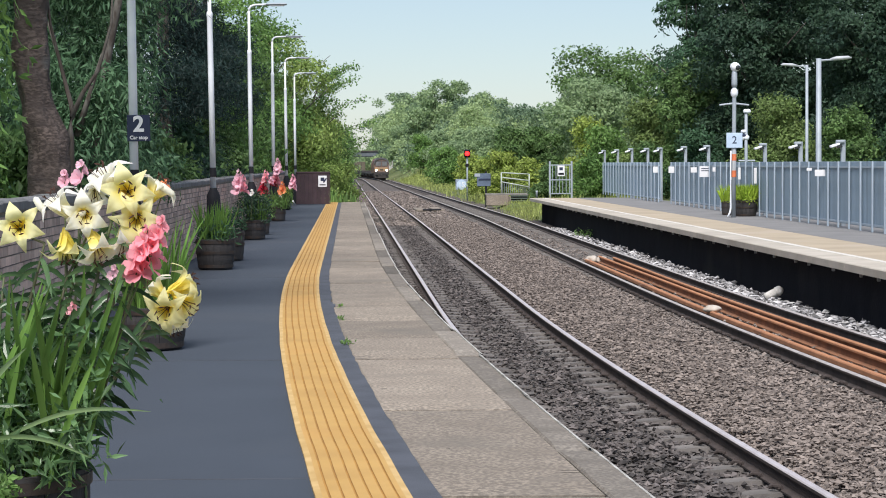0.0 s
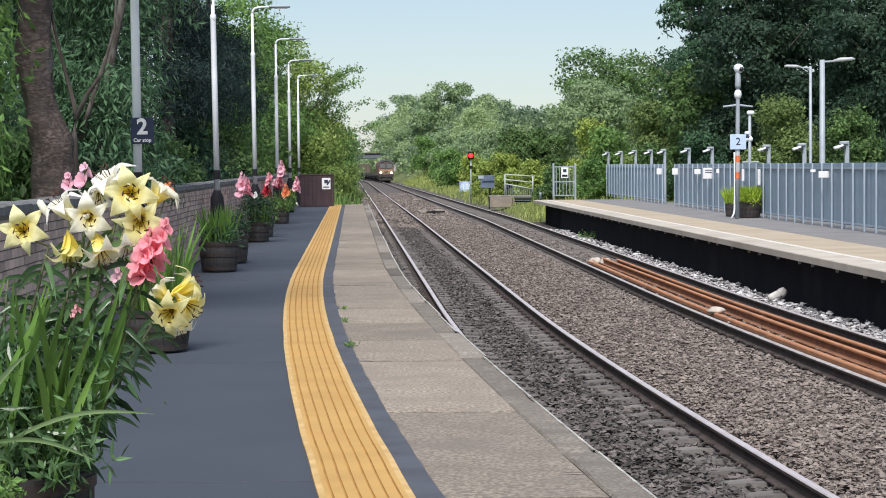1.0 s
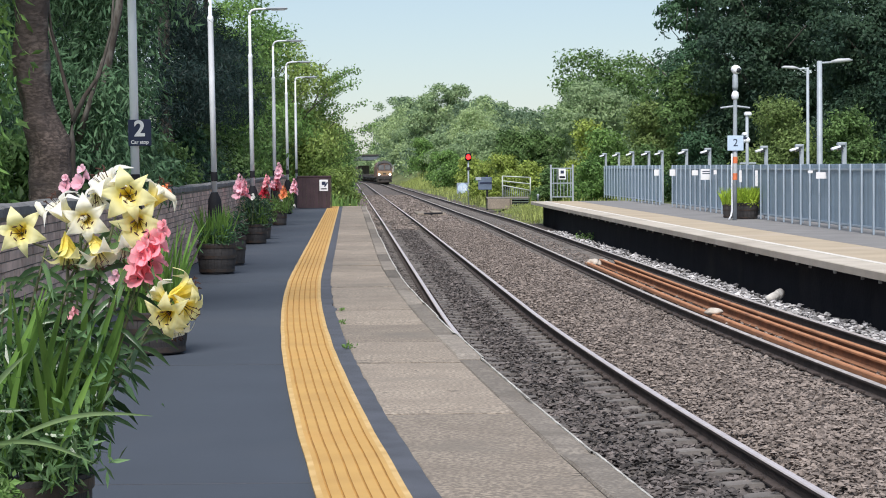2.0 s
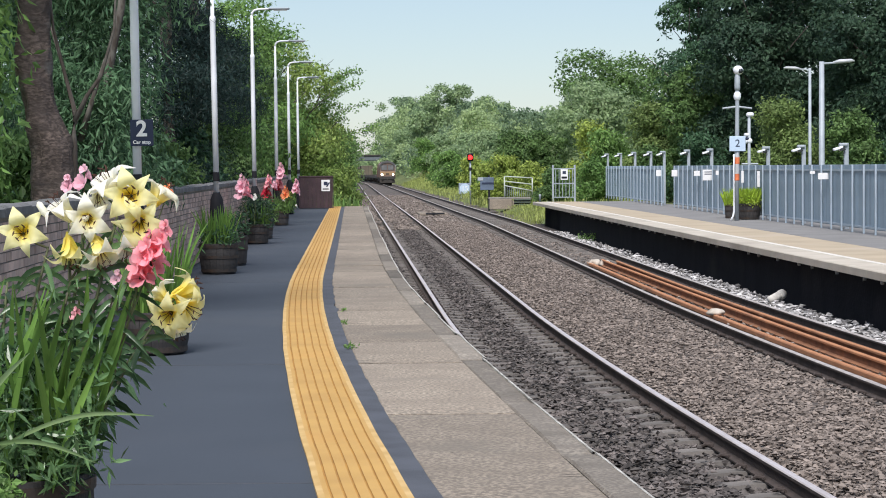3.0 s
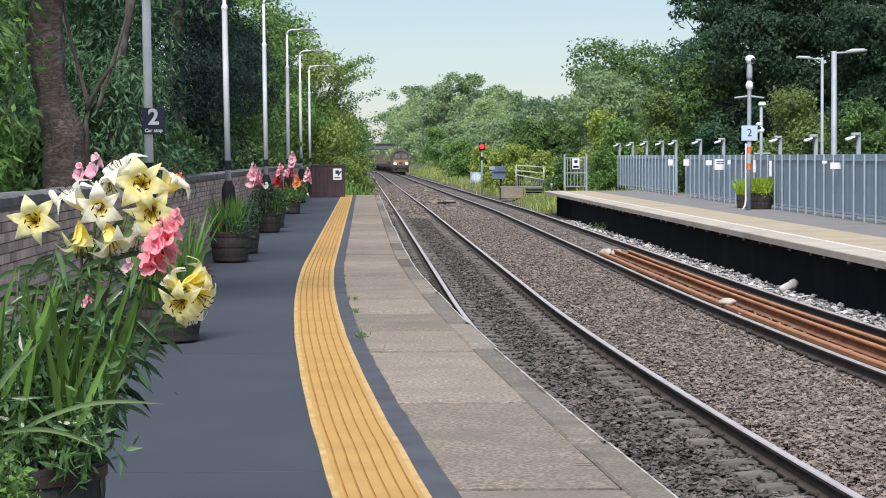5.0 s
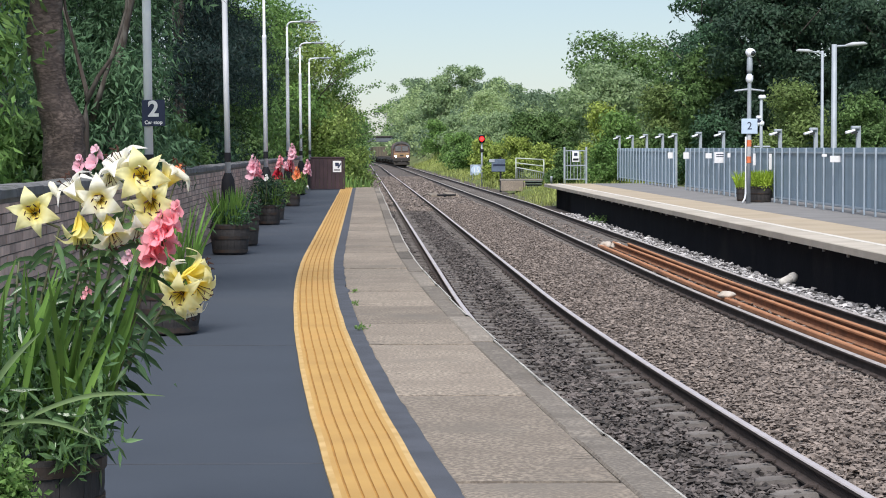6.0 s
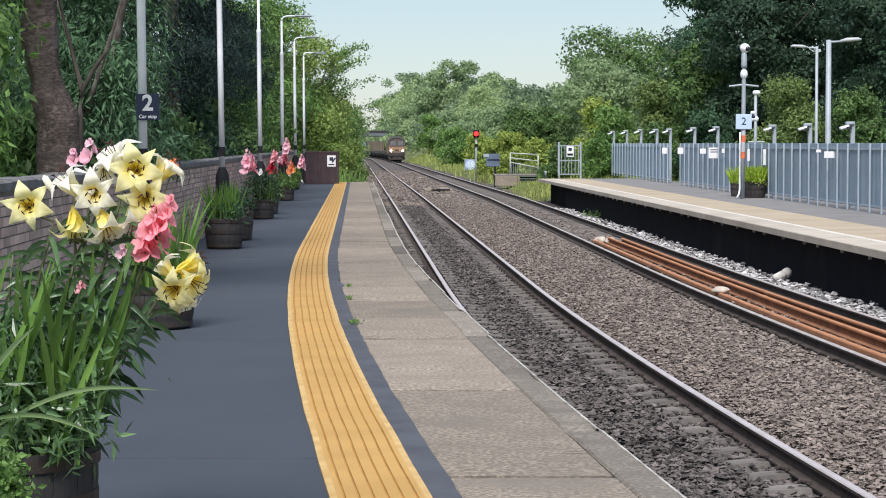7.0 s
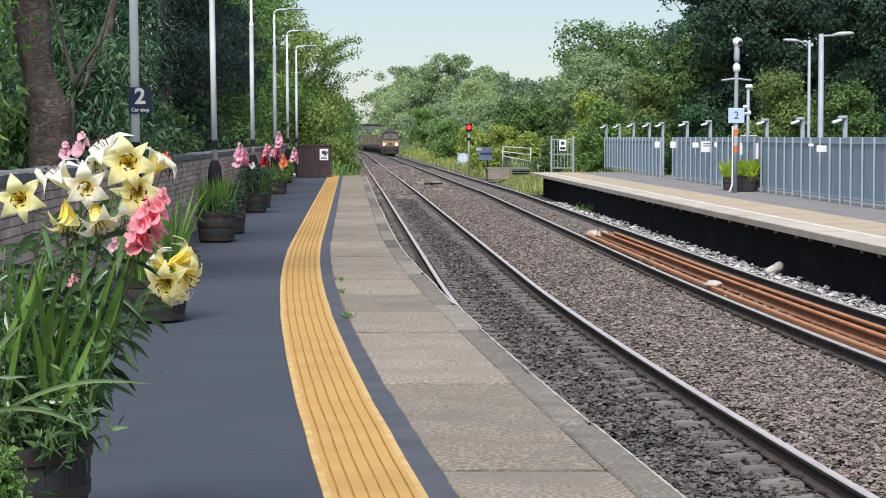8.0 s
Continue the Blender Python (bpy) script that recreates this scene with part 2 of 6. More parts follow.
def pipe(points, radii, seg=8, bm=None):
    """A tube with rings along points."""
    b = bm or bmesh.new()
    pts = [Vector(p) for p in points]
    rings = []
    for i, p in enumerate(pts):
        d = (pts[min(i + 1, len(pts) - 1)] - pts[max(i - 1, 0)]).normalized()
        q = d.to_track_quat("Z", "Y")
        rings.append([b.verts.new(p + q @ Vector((math.cos(a) * radii[i], math.sin(a) * radii[i], 0))) for a in [2 * math.pi * k / seg for k in range(seg)]])
    for a, c in zip(rings, rings[1:]):
        for k in range(seg):
            b.faces.new((a[k], a[(k + 1) % seg], c[(k + 1) % seg], c[k]))
    b.faces.new(rings[0][::-1])
    b.faces.new(rings[-1])
    return b


def lathe(profile, seg=24, bm=None, at=(0, 0, 0)):
    b = bm or bmesh.new()
    rings = [[b.verts.new((at[0] + r * math.cos(2 * math.pi * k / seg), at[1] + r * math.sin(2 * math.pi * k / seg), at[2] + z)) for k in range(seg)] for r, z in profile]
    for a, c in zip(rings, rings[1:]):
        for k in range(seg):
            b.faces.new((a[k], a[(k + 1) % seg], c[(k + 1) % seg], c[k]))
    b.faces.new(rings[0][::-1])
    b.faces.new(rings[-1])
    return b


def sweep(name, profile, fx, ys, zf=None, mats=(), index=None, closed=True):
    """A profile of (offset, z) carried along the line X = fx(Y)."""
    verts, faces, idx = [], [], []
    k = len(profile)
    for y in ys:
        x = fx(y)
        dz = zf(y) if zf else 0.0
        verts += [(x + o, y, z + dz) for o, z in profile]
    n = k if closed else k - 1
    for i in range(len(ys) - 1):
        for j in range(n):
            a, b = i * k + j, i * k + (j + 1) % k
            faces.append((a, a + k, b + k, b))
            idx.append(index[j] if index else 0)
    if closed:
        faces += [tuple(range(k)), tuple(range((len(ys) - 1) * k, len(ys) * k))[::-1]]
        idx += [0, 0]
    me = raw_mesh(name, verts, faces, index=idx)
    for m in mats:
        me.materials.append(m)
    return me


def text_mesh(body, size, bold=0.0):
    cu = bpy.data.curves.new("text", "FONT")
    cu.body, cu.size, cu.align_x, cu.align_y, cu.extrude = body, size, "CENTER", "CENTER", 0.002
    cu.offset = bold
    ob = bpy.data.objects.new("text", cu)
    scene.collection.objects.link(ob)
    me = bpy.data.meshes.new_from_object(ob.evaluated_get(bpy.context.evaluated_depsgraph_get()))
    bpy.data.objects.remove(ob)
    me.materials.clear()
    return me


def steps_of(y0, y1, near=1.0, growth=0.03):
    out, y = [y0], y0
    while y < y1:
        y = min(y1, y + max(near, y * growth))
        out.append(y)
    return out


# ---- plan: lines of the railway, X as a function of Y ----
def bend(y):
    """Far beyond the station the line curves to the west."""
    return -0.00013 * min(max(0.0, y - 330), 400) ** 2


def near_line(off):
    return lambda y: off - 0.0463 * y + 0.00104 * max(0.0, 35 - y) ** 2 + bend(y)


def pave_line(off):
    return lambda y: off - 0.0457 * y + 0.00158 * max(0.0, 30 - y) ** 2


def far_centre(y):
    if y < 90:
        return 6.035 - 0.0398 * y + 0.00083 * max(0.0, 40 - y) ** 2
    return 2.25 - 0.0463 * y + 3.95 + 0.42 * math.exp(-(y - 90) / 150) + bend(y)


def fall(y):
    """The line falls gently away from the station."""
    return -0.0016 * max(0.0, y - 90)


def far_line(off):
    return lambda y: far_centre(y) + off


def opp_line(off):
    return lambda y: off - 0.0396 * y


def back_line(off):
    return lambda y: off - 0.0412 * y


def fence_x(y):
    return 10.9 - 0.0282 * y


EDGE, N_L, N_R = 0.68, 1.502, 2.996
RAIL_Z, OPP_Z = -0.88, -0.10
WALL_D = -2.62


# ---- ground ----
def smooth(a, b, v):
    t = min(1.0, max(0.0, (v - a) / (b - a)))
    return t * t * (3 - 2 * t)


def ground_z(x, y):
    dl, dr = near_line(N_L)(y) - x, x - far_line(0.75)(y)
    z = -1.22 + fall(y)
    if dl > 0:
        end = smooth(81, 84, y)
        z += (1 - end) * 1.14 * smooth(1.0, 1.7, dl) + end * (0.25 * smooth(1.5, 2.2, dl) + 1.6 * smooth(3, 9, dl))
    if dr > 0:
        end = smooth(93, 97, y)
        z += (1 - end) * 0.98 * smooth(1.3, 2.0, dr) + end * (0.5 * smooth(1.2, 2.6, dr) + 0.4 * smooth(3, 8, dr))
        z += smooth(200, 330, y) * 6.0 * smooth(1.5, 14, dr)
    return z


def build_ground():
    ys = [-300, -120, -60, -30] + list(np.arange(-15, 130, 2.0)) + steps_of(130, 3000, 6, 0.06)
    ds = [-1500, -500, -200, -90, -50, -30, -20, -14, -11, -9, -7.5, -6, -5, -4.2, -3.5, -3.0, -2.7, -2.4, -2.1, -1.8, -1.5, -1.0, 0, 1.5, 3, 4.5, 5.5, 6,
          6.3, 6.6, 6.9, 7.2, 7.6, 8, 8.6, 9.5, 11, 13, 16, 20, 26, 34, 45, 60, 90, 200, 500, 1500]
    verts = []
    for y in ys:
        c = near_line(N_L)(max(y, -10))
        verts += [(c + d, y, ground_z(c + d, y) + 0.05 * noise.noise(Vector(((c + d) * 0.7, y * 0.7, 0)))) for d in ds]
    k = len(ds)
    faces = [(i * k + j, i * k + j + 1, (i + 1) * k + j + 1, (i + 1) * k + j) for i in range(len(ys) - 1) for j in range(k - 1)]
    ob = part("ground", raw_mesh("ground", verts, faces), GRASSGROUND, smooth=True)
    tagged(ob, "grassy earth and rough verge along the railway", "ground", kind="structure")


build_ground()


def build_ballast():
    prof = [(-1.9, -1.3), (-1.5, -1.17), (-0.6, -1.175), (0.5, -1.175), (0.95, -1.15), (1.4, -1.07), (2.3, -1.04), (3.0, -1.08), (3.5, -1.15), (4.2, -1.16), (5.4, -1.14), (6.4, -1.11), (7.4, -1.12), (8.0, -1.3)]
    ys = steps_of(-20, 700, 1.0, 0.04)
    verts, faces, k = [], [], len(prof)
    for y in ys:
        a, b = near_line(2.25)(max(y, -5)), far_centre(max(y, -5))
        w = (b - a) / 3.8
        verts += [(a + (o if o < 0.6 else o * w if o < 4.6 else o - 3.8 + 3.8 * w), y, z + fall(y)) for o, z in prof]
    for i in range(len(ys) - 1):
        faces += [(i * k + j, i * k + j + 1, (i + 1) * k + j + 1, (i + 1) * k + j) for j in range(k - 1)]
    ob = part("ballast", raw_mesh("ballast", verts, faces), BALLAST, smooth=True)
    tagged(ob, "brownish grey crushed stone track ballast", "ballast", kind="structure")


build_ballast()


def stones(name, n, place, size, material, label, seed):
    """Loose crushed stones: irregular eight-faced lumps."""
    rng = np.random.default_rng(seed)
    base = np.array([(1, 0, 0), (-1, 0, 0), (0, 1, 0), (0, -1, 0), (0, 0, 1), (0, 0, -1)], float)
    tri = np.array([(0, 2, 4), (2, 1, 4), (1, 3, 4), (3, 0, 4), (2, 0, 5), (1, 2, 5), (3, 1, 5), (0, 3, 5)])
    c = place(rng, n)
    n = len(c)
    v = base[None] * (0.55 + 0.6 * rng.random((n, 6, 1))) + 0.33 * rng.standard_normal((n, 6, 3))
    v *= (size * (0.6 + 0.8 * rng.random((n, 1, 1)))) * np.array([1.1, 1.1, 0.6])
    a = rng.random(n) * 6.283
    ca, sa = np.cos(a)[:, None], np.sin(a)[:, None]
    v = np.stack([v[..., 0] * ca - v[..., 1] * sa, v[..., 0] * sa + v[..., 1] * ca, v[..., 2]], -1) + c[:, None]
    f = (tri[None] + 6 * np.arange(n)[:, None, None]).reshape(-1, 3)
    ob = part(name, raw_mesh(name, v.reshape(-1, 3), f), material)
    return tagged(ob, label, "ballast", kind="stuff")


def bed(rng, n, d0, d1, y0, y1, z, far=False, spread=0.02):
    u = rng.random(n)
    y = y0 + (y1 - y0) * u ** 1.9
    d = d0 + (d1 - d0) * rng.random(n)
    base = np.array([far_centre(q) if far else near_line(2.25)(q) for q in y])
    p = np.stack([base + d, y, z + spread * rng.standard_normal(n)], -1)
    off = np.abs((y - (20 if far else 12.5) + 0.325) % 0.65 - 0.325)
    # the stones lie over the sleepers between the rails and bare them beside each rail
    over = (off < 0.16) & (np.abs(d) < 1.3)
    band = (np.abs(d) > 0.34) & (np.abs(d) < 1.0)
    p[:, 2] += np.where(band, 0.008, np.where(over, 0.045, 0.01))
    bare = (off < 0.15) & (np.abs(d) < 1.22) & (rng.random(n) < np.where(band, 0.74, 0.08))
    return p[~bare & (np.abs(np.abs(d) - 0.747) > 0.035)]


stones("ballast_stones", 85000, lambda r, n: bed(r, n, -1.7, 0.78, 12, 85, -1.092), 0.028, STONE_DARK, "loose crushed stone between the sleepers", 1)
stones("ballast_stones", 95000, lambda r, n: bed(r, n, 0.72, 3.1, 13, 95, -1.05), 0.025, STONE, "loose crushed stone heaped between the tracks", 2)
stones("ballast_stones", 16000, lambda r, n: bed(r, n, -1.7, 3.1, 84, 190, -1.08), 0.055, STONE, "loose crushed stone along the receding track", 6)
stones("ballast_stones", 18000, lambda r, n: bed(r, n, -1.3, 0.9, 22, 90, -1.1, True), 0.03, STONE, "loose crushed stone in the far track", 3)
stones("pale_ballast_stones", 9000, lambda r, n: bed(r, n, 0.85, 1.75, 25, 80, -1.1, True, 0.04), 0.045, STONE_PALE, "pale crushed stone beside the platform wall", 4)


# ---- track ----
RAIL = [(-0.07, -0.16), (0.07, -0.16), (0.07, -0.145), (0.012, -0.125), (0.012, -0.045), (0.037, -0.035), (0.037, -0.012), (0.028, -0.003), (0.009, 0.0),
        (-0.009, 0.0), (-0.028, -0.003), (-0.037, -0.012), (-0.037, -0.035), (-0.012, -0.045), (-0.012, -0.125), (-0.07, -0.145)]
RAIL_MAT = [0, 0, 0, 0, 0, 0, 1, 1, 1, 1, 1, 0, 0, 0, 0, 0]


def build_rail(fx, y0, y1, top, z, name="rail", label="", cat="rail", mats=None):
    me = sweep(name, [(o, q + z) for o, q in RAIL], fx, steps_of(y0, y1, 1.0, 0.04), zf=fall, mats=mats or [RAILRUST, top], index=RAIL_MAT)
    return part(name, me, None)


def sleeper_mesh():
    b = bmesh.new()
    prof = [(-1.25, 0.13, 0.2), (-0.95, 0.13, 0.2), (-0.55, 0.13, 0.2), (-0.4, 0.125, 0.19), (0.4, 0.125, 0.19), (0.55, 0.13, 0.2), (0.95, 0.13, 0.2), (1.25, 0.125, 0.19)]
    rings = [[b.verts.new(p) for p in ((x, -w, 0), (x, w, 0), (x, w * 0.82, h), (x, -w * 0.82, h))] for x, w, h in prof]
    for a, c in zip(rings, rings[1:]):
        for k in range(4):
            b.faces.new((a[k], c[k], c[(k + 1) % 4], a[(k + 1) % 4]))
    b.faces.new(rings[0])
    b.faces.new(rings[-1][::-1])
    bmesh.ops.recalc_face_normals(b, faces=b.faces)
    me = bpy.data.meshes.new("sleeper")
    b.to_mesh(me)
    b.free()
    me.materials.append(SLEEPER)
    return me


def clip_mesh():
    b = pipe([(-0.05, -0.05, 0.0), (-0.03, -0.05, 0.045), (0.02, -0.02, 0.05), (0.045, 0.0, 0.03), (0.02, 0.03, 0.05), (-0.03, 0.05, 0.045), (-0.05, 0.05, 0.0)], [0.013] * 7, 5)
    me = bpy.data.meshes.new("rail_clip")
    b.to_mesh(me)
    b.free()
    me.materials.append(RAILRUST)
    return me


SLEEPER_ME, CLIP_ME = sleeper_mesh(), clip_mesh()


def build_track(label, centre, y0, y1, detail, top):
    root = empty("railway_track")
    tagged(root, label, "railway track", "railway tracks", "structure")
    for s in (-0.747, 0.747):
        r = build_rail(lambda y, s=s: centre(y) + s, -18, 650, top, RAIL_Z)
        r.parent = root
    rng = random.Random(5)
    y = y0
    while y < y1:
        slope = (centre(y + 0.5) - centre(y - 0.5))
        sl = part("sleeper", SLEEPER_ME, None, root)
        sl.matrix_basis = pose(centre(y), y, RAIL_Z + fall(y) - 0.365 + rng.uniform(-0.006, 0.004), 0, 0, -math.degrees(math.atan(slope)) + rng.uniform(-0.6, 0.6))
        if y < detail:
            for s in (-0.747, 0.747):
                for e in (-1, 1):
                    c = part("rail_clip", CLIP_ME, None, sl)
                    c.matrix_basis = pose(s + e * 0.1, 0, 0.2, 0, 0, 180 if e < 0 else 0)
        y += 0.65
    return root


build_track("near railway track, polished rails on concrete sleepers", near_line(2.249), 12.5, 150, 42, RAILSTEEL)
build_track("far railway track, duller rails on concrete sleepers", far_centre, 20, 175, 42, RAILDULL)

# webs and feet of the spare rails: side shade painted as darker rust
SHADERUST = mat("shaded_rust", (0.3, 0.135, 0.068), (0.2, 0.092, 0.05), 4, 0.9, bump=0.3)
# rusty spare rails lying in the four-foot of the far track
for k, o in enumerate((0.05, 0.3)):
    fx = lambda y, o=o: far_centre(y) + o + 0.02 * math.sin(y * 0.2 + o * 9)
    me = sweep("spare_rail", [(p, q + RAIL_Z - 0.0) for p, q in RAIL], fx, steps_of(14, 52.5 - 0.8 * k, 1.0, 0.02), mats=[SHADERUST, ORANGERUST], index=[0, 0, 0, 0, 0, 0, 1, 1, 1, 1, 1, 1, 0, 0, 0, 0])
    tagged(part("spare_rail", me, None), "bright orange rusty spare rail lying between the running rails", "rail", "spare rails")


flat = [(-0.07, -0.15), (0.09, -0.15), (0.09, -0.12), (0.06, -0.105), (0.0, -0.1), (-0.02, -0.085), (-0.06, -0.085), (-0.07, -0.1)]
me = sweep("spare_rail", [(p, q + RAIL_Z) for p, q in flat], lambda y: far_centre(y) - 0.26, steps_of(14, 52.8, 1.0, 0.02), mats=[ORANGERUST])
tagged(part("spare_rail", me, None), "bright orange rusty spare rail lying flat on its side", "rail", "spare rails")


def boulder(at, size, material, label, seed):
    b = bmesh.new()
    bmesh.ops.create_icosphere(b, subdivisions=3, radius=1.0)
    for v in b.verts:
        v.co *= 1 + 0.28 * noise.noise(v.co * 1.3 + Vector((seed, 0, 0))) + 0.08 * noise.noise(v.co * 4 + Vector((0, seed, 0)))
        v.co = Vector((v.co.x * size[0], v.co.y * size[1], v.co.z * size[2]))
    ob = part("stone_lump", b, material, smooth=True)
    ob.location = at
    return tagged(ob, label, "stone")


PALEROCK = mat("pale_rock", (0.55, 0.5, 0.44), (0.4, 0.34, 0.28), 6, 0.9, bump=0.6, bump_scale=25)
MARKER = mat("pale_concrete", (0.72, 0.7, 0.66), (0.5, 0.48, 0.45), 8, 0.9, bump=0.4)
GREYROCK = mat("grey_rock", (0.52, 0.51, 0.49), (0.3, 0.29, 0.28), 5, 0.9, bump=0.6, bump_scale=25)
boulder((4.44, 34.0, -0.93), (0.14, 0.18, 0.07), PALEROCK, "pale sandy lump of stone on the spare rails", 2)
boulder((3.79, 52.6, -0.98), (0.17, 0.25, 0.1), PALEROCK, "pale lump of stone at the end of the spare rails", 5)
boulder((4.02, 52.3, -0.98), (0.15, 0.22, 0.09), PALEROCK, "pale lump of stone beside the spare rails", 8)
boulder((5.06, 33.0, -0.98), (0.2, 0.16, 0.035), PALEROCK, "flat pale stone on the spare rails", 9)


def broken_pipe():
    root = empty("concrete_marker", pose(6.12, 38.2, -1.02, 0, -10, 20))
    tagged(root, "short broken pale concrete post lying on the ballast", "concrete post")
    part("shaft", pipe([(-0.16, 0, 0.03), (-0.1, 0, 0.04), (0.0, 0, 0.06), (0.1, 0, 0.08)], [0.07, 0.075, 0.08, 0.08], 10), MARKER, root, smooth=True)
    part("cap", pipe([(0.08, 0, 0.08), (0.15, 0, 0.09), (0.2, 0, 0.07)], [0.09, 0.095, 0.06], 10), MARKER, root, smooth=True)


broken_pipe()

# ---- near platform ----
ys_p = steps_of(-14, 81, 0.8, 0.02)
verts, faces = [], []
for y in ys_p:
    xe, xs, xw = near_line(EDGE - 0.05)(y), pave_line(-0.29)(y), back_line(-2.75)(y) - 0.4
    verts += [(xe, y, -1.3), (xe, y, -0.1), (xs, y, -0.1), (xs, y, -0.012), (xw, y, -0.012), (xw, y, -1.3)]
k = 6
for i in range(len(ys_p) - 1):
    faces += [(i * k + j, i * k + j + 1, (i + 1) * k + j + 1, (i + 1) * k + j) for j in range(k - 1)]
faces += [tuple(range(k)), tuple(range((len(ys_p) - 1) * k, len(ys_p) * k))]
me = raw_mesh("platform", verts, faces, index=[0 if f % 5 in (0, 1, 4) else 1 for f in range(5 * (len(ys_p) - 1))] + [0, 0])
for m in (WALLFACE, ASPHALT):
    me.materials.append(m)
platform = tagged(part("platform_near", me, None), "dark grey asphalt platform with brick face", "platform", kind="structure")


def surface_strip(name, fa, fb, y0, y1, z, material, wobble=0.0, thick=0.02):
    ys = steps_of(y0, y1, 0.25 if wobble else 0.8, 0.012 if wobble else 0.02)
    verts = []
    for y in ys:
        w = wobble * (noise.noise(Vector((y * 1.7, 3.1, 0))) + 0.6 * noise.noise(Vector((y * 6, 1, 0))))
        a, b = fa(y), fb(y) + w
        verts += [(a, y, z - thick), (a, y, z), (b, y, z), (b, y, z - thick)]
    faces = [(i * 4 + j, i * 4 + j + 1, (i + 1) * 4 + j + 1, (i + 1) * 4 + j) for i in range(len(ys) - 1) for j in range(3)]
    return part(name, raw_mesh(name, verts, faces), material, platform)


surface_strip("sealing_strip", pave_line(-0.44), pave_line(-0.27), -6, 80.6, -0.006, SEAL, 0.03)
# transverse seams in the asphalt
for y in (9.85, 15.85, 27.4):
    b = box(pave_line(-0.84)(y) - back_line(-2.5)(y), 0.012, 0.003, ((pave_line(-0.84)(y) + back_line(-2.5)(y)) / 2, y, -0.012))
    part("asphalt_seam", b, SEAL, platform)

# yellow ribbed warning strip, raised edges and six grooves
prof, idx = [(-0.84, -0.012), (-0.84, 0.002), (-0.808, 0.004)], [1, 1]
pitch = 0.37 / 6
for k in range(6):
    a = -0.808 + pitch * k + pitch * 0.5
    prof += [(a - 0.006, 0.006), (a - 0.0035, -0.002), (a + 0.0035, -0.002), (a + 0.006, 0.006)]
    idx += [0, 2, 2, 2]
prof += [(-0.436, 0.004), (-0.404, 0.002), (-0.404, -0.012)]
idx += [0, 1, 1, 1]
me = sweep("tactile_strip", prof, lambda y: pave_line(0)(y) + 0.006 * noise.noise(Vector((y * 0.9, 0, 7))), steps_of(-6, 80.8, 0.4, 0.015), mats=[YELLOW, YELLOW_EDGE, GROOVE], index=idx, closed=False)
part("tactile_strip", me, None, platform, "yellow ribbed tactile warning strip")

# concrete slabs between the strip and the edge, and the edge stones
JOINTS = [-6.0, -3.6, -1.2, 1.2, 4.6, 6.2, 9.3, 12.6, 15.9, 17.8, 19.75, 21.9, 24.0, 26.1, 28.0, 29.9, 31.8, 33.3, 34.7, 36.0, 38.0, 40.0, 42.0, 44.1, 46.2, 48.4, 50.6, 53, 55.4, 58, 60.6, 63.4, 66.2, 69.2, 72.2, 75.4, 78.2, 80.8]


def slab(name, fa, fb, y0, y1, z, material, rough_left=0.0, seed=0, bevel=0.012):
    n = max(2, int((y1 - y0) / 0.3))
    verts, faces = [], []
    for i in range(n + 1):
        y = y0 + (y1 - y0) * i / n
        w = rough_left * (noise.noise(Vector((y * 2.3, 9, 0))) + 0.7 * noise.noise(Vector((y * 9, 4, 0))))
        a, b = fa(y) + w, fb(y)
        e = bevel if i in (0, n) else 0.0
        verts += [(a, y, z - 0.09), (a, y, z - bevel - e * 0.2), (a + bevel, y, z - e), (b - bevel, y, z - e), (b, y, z - bevel), (b, y, z - 0.09)]
    for i in range(n):
        faces += [(i * 6 + j, i * 6 + j + 1, (i + 1) * 6 + j + 1, (i + 1) * 6 + j) for j in range(5)]
    faces += [tuple(range(6)), tuple(range(n * 6, n * 6 + 6))[::-1]]
    return part(name, raw_mesh(name, verts, faces), material, platform)


# short cracks and lost chips in the old slabs
CRACK = mat("crack_dirt", (0.07, 0.058, 0.046), (0.05, 0.042, 0.034), 9, 0.95, bump=0.4)
for cx, cy, ln, turn in ((-0.4, 13.65, 0.05, 4), (0.05, 13.72, 0.1, -6), (-0.22, 15.1, 0.04, 60), (-0.88, 19.75, 0.22, 2), (0.02, 10.75, 0.02, 30), (-0.62, 15.92, 0.12, -3), (0.62, 9.95, 0.14, 5), (-1.3, 28.6, 0.2, 3)):
    b = bmesh.new()
    zig = [b.verts.new((ln * (i / 6 - 0.5), 0.012 * noise.noise(Vector((i * 1.7, cx * 9, cy))) + w * (0.007 if 0 < i < 6 else 0.001), 0)) for i in range(7) for w in (-1, 1)]
    for i in range(6):
        b.faces.new((zig[2 * i], zig[2 * i + 2], zig[2 * i + 3], zig[2 * i + 1]))
    part("crack", b, CRACK, platform).matrix_basis = pose(cx, cy, 0.0065, 0, 0, turn)

rng = random.Random(11)
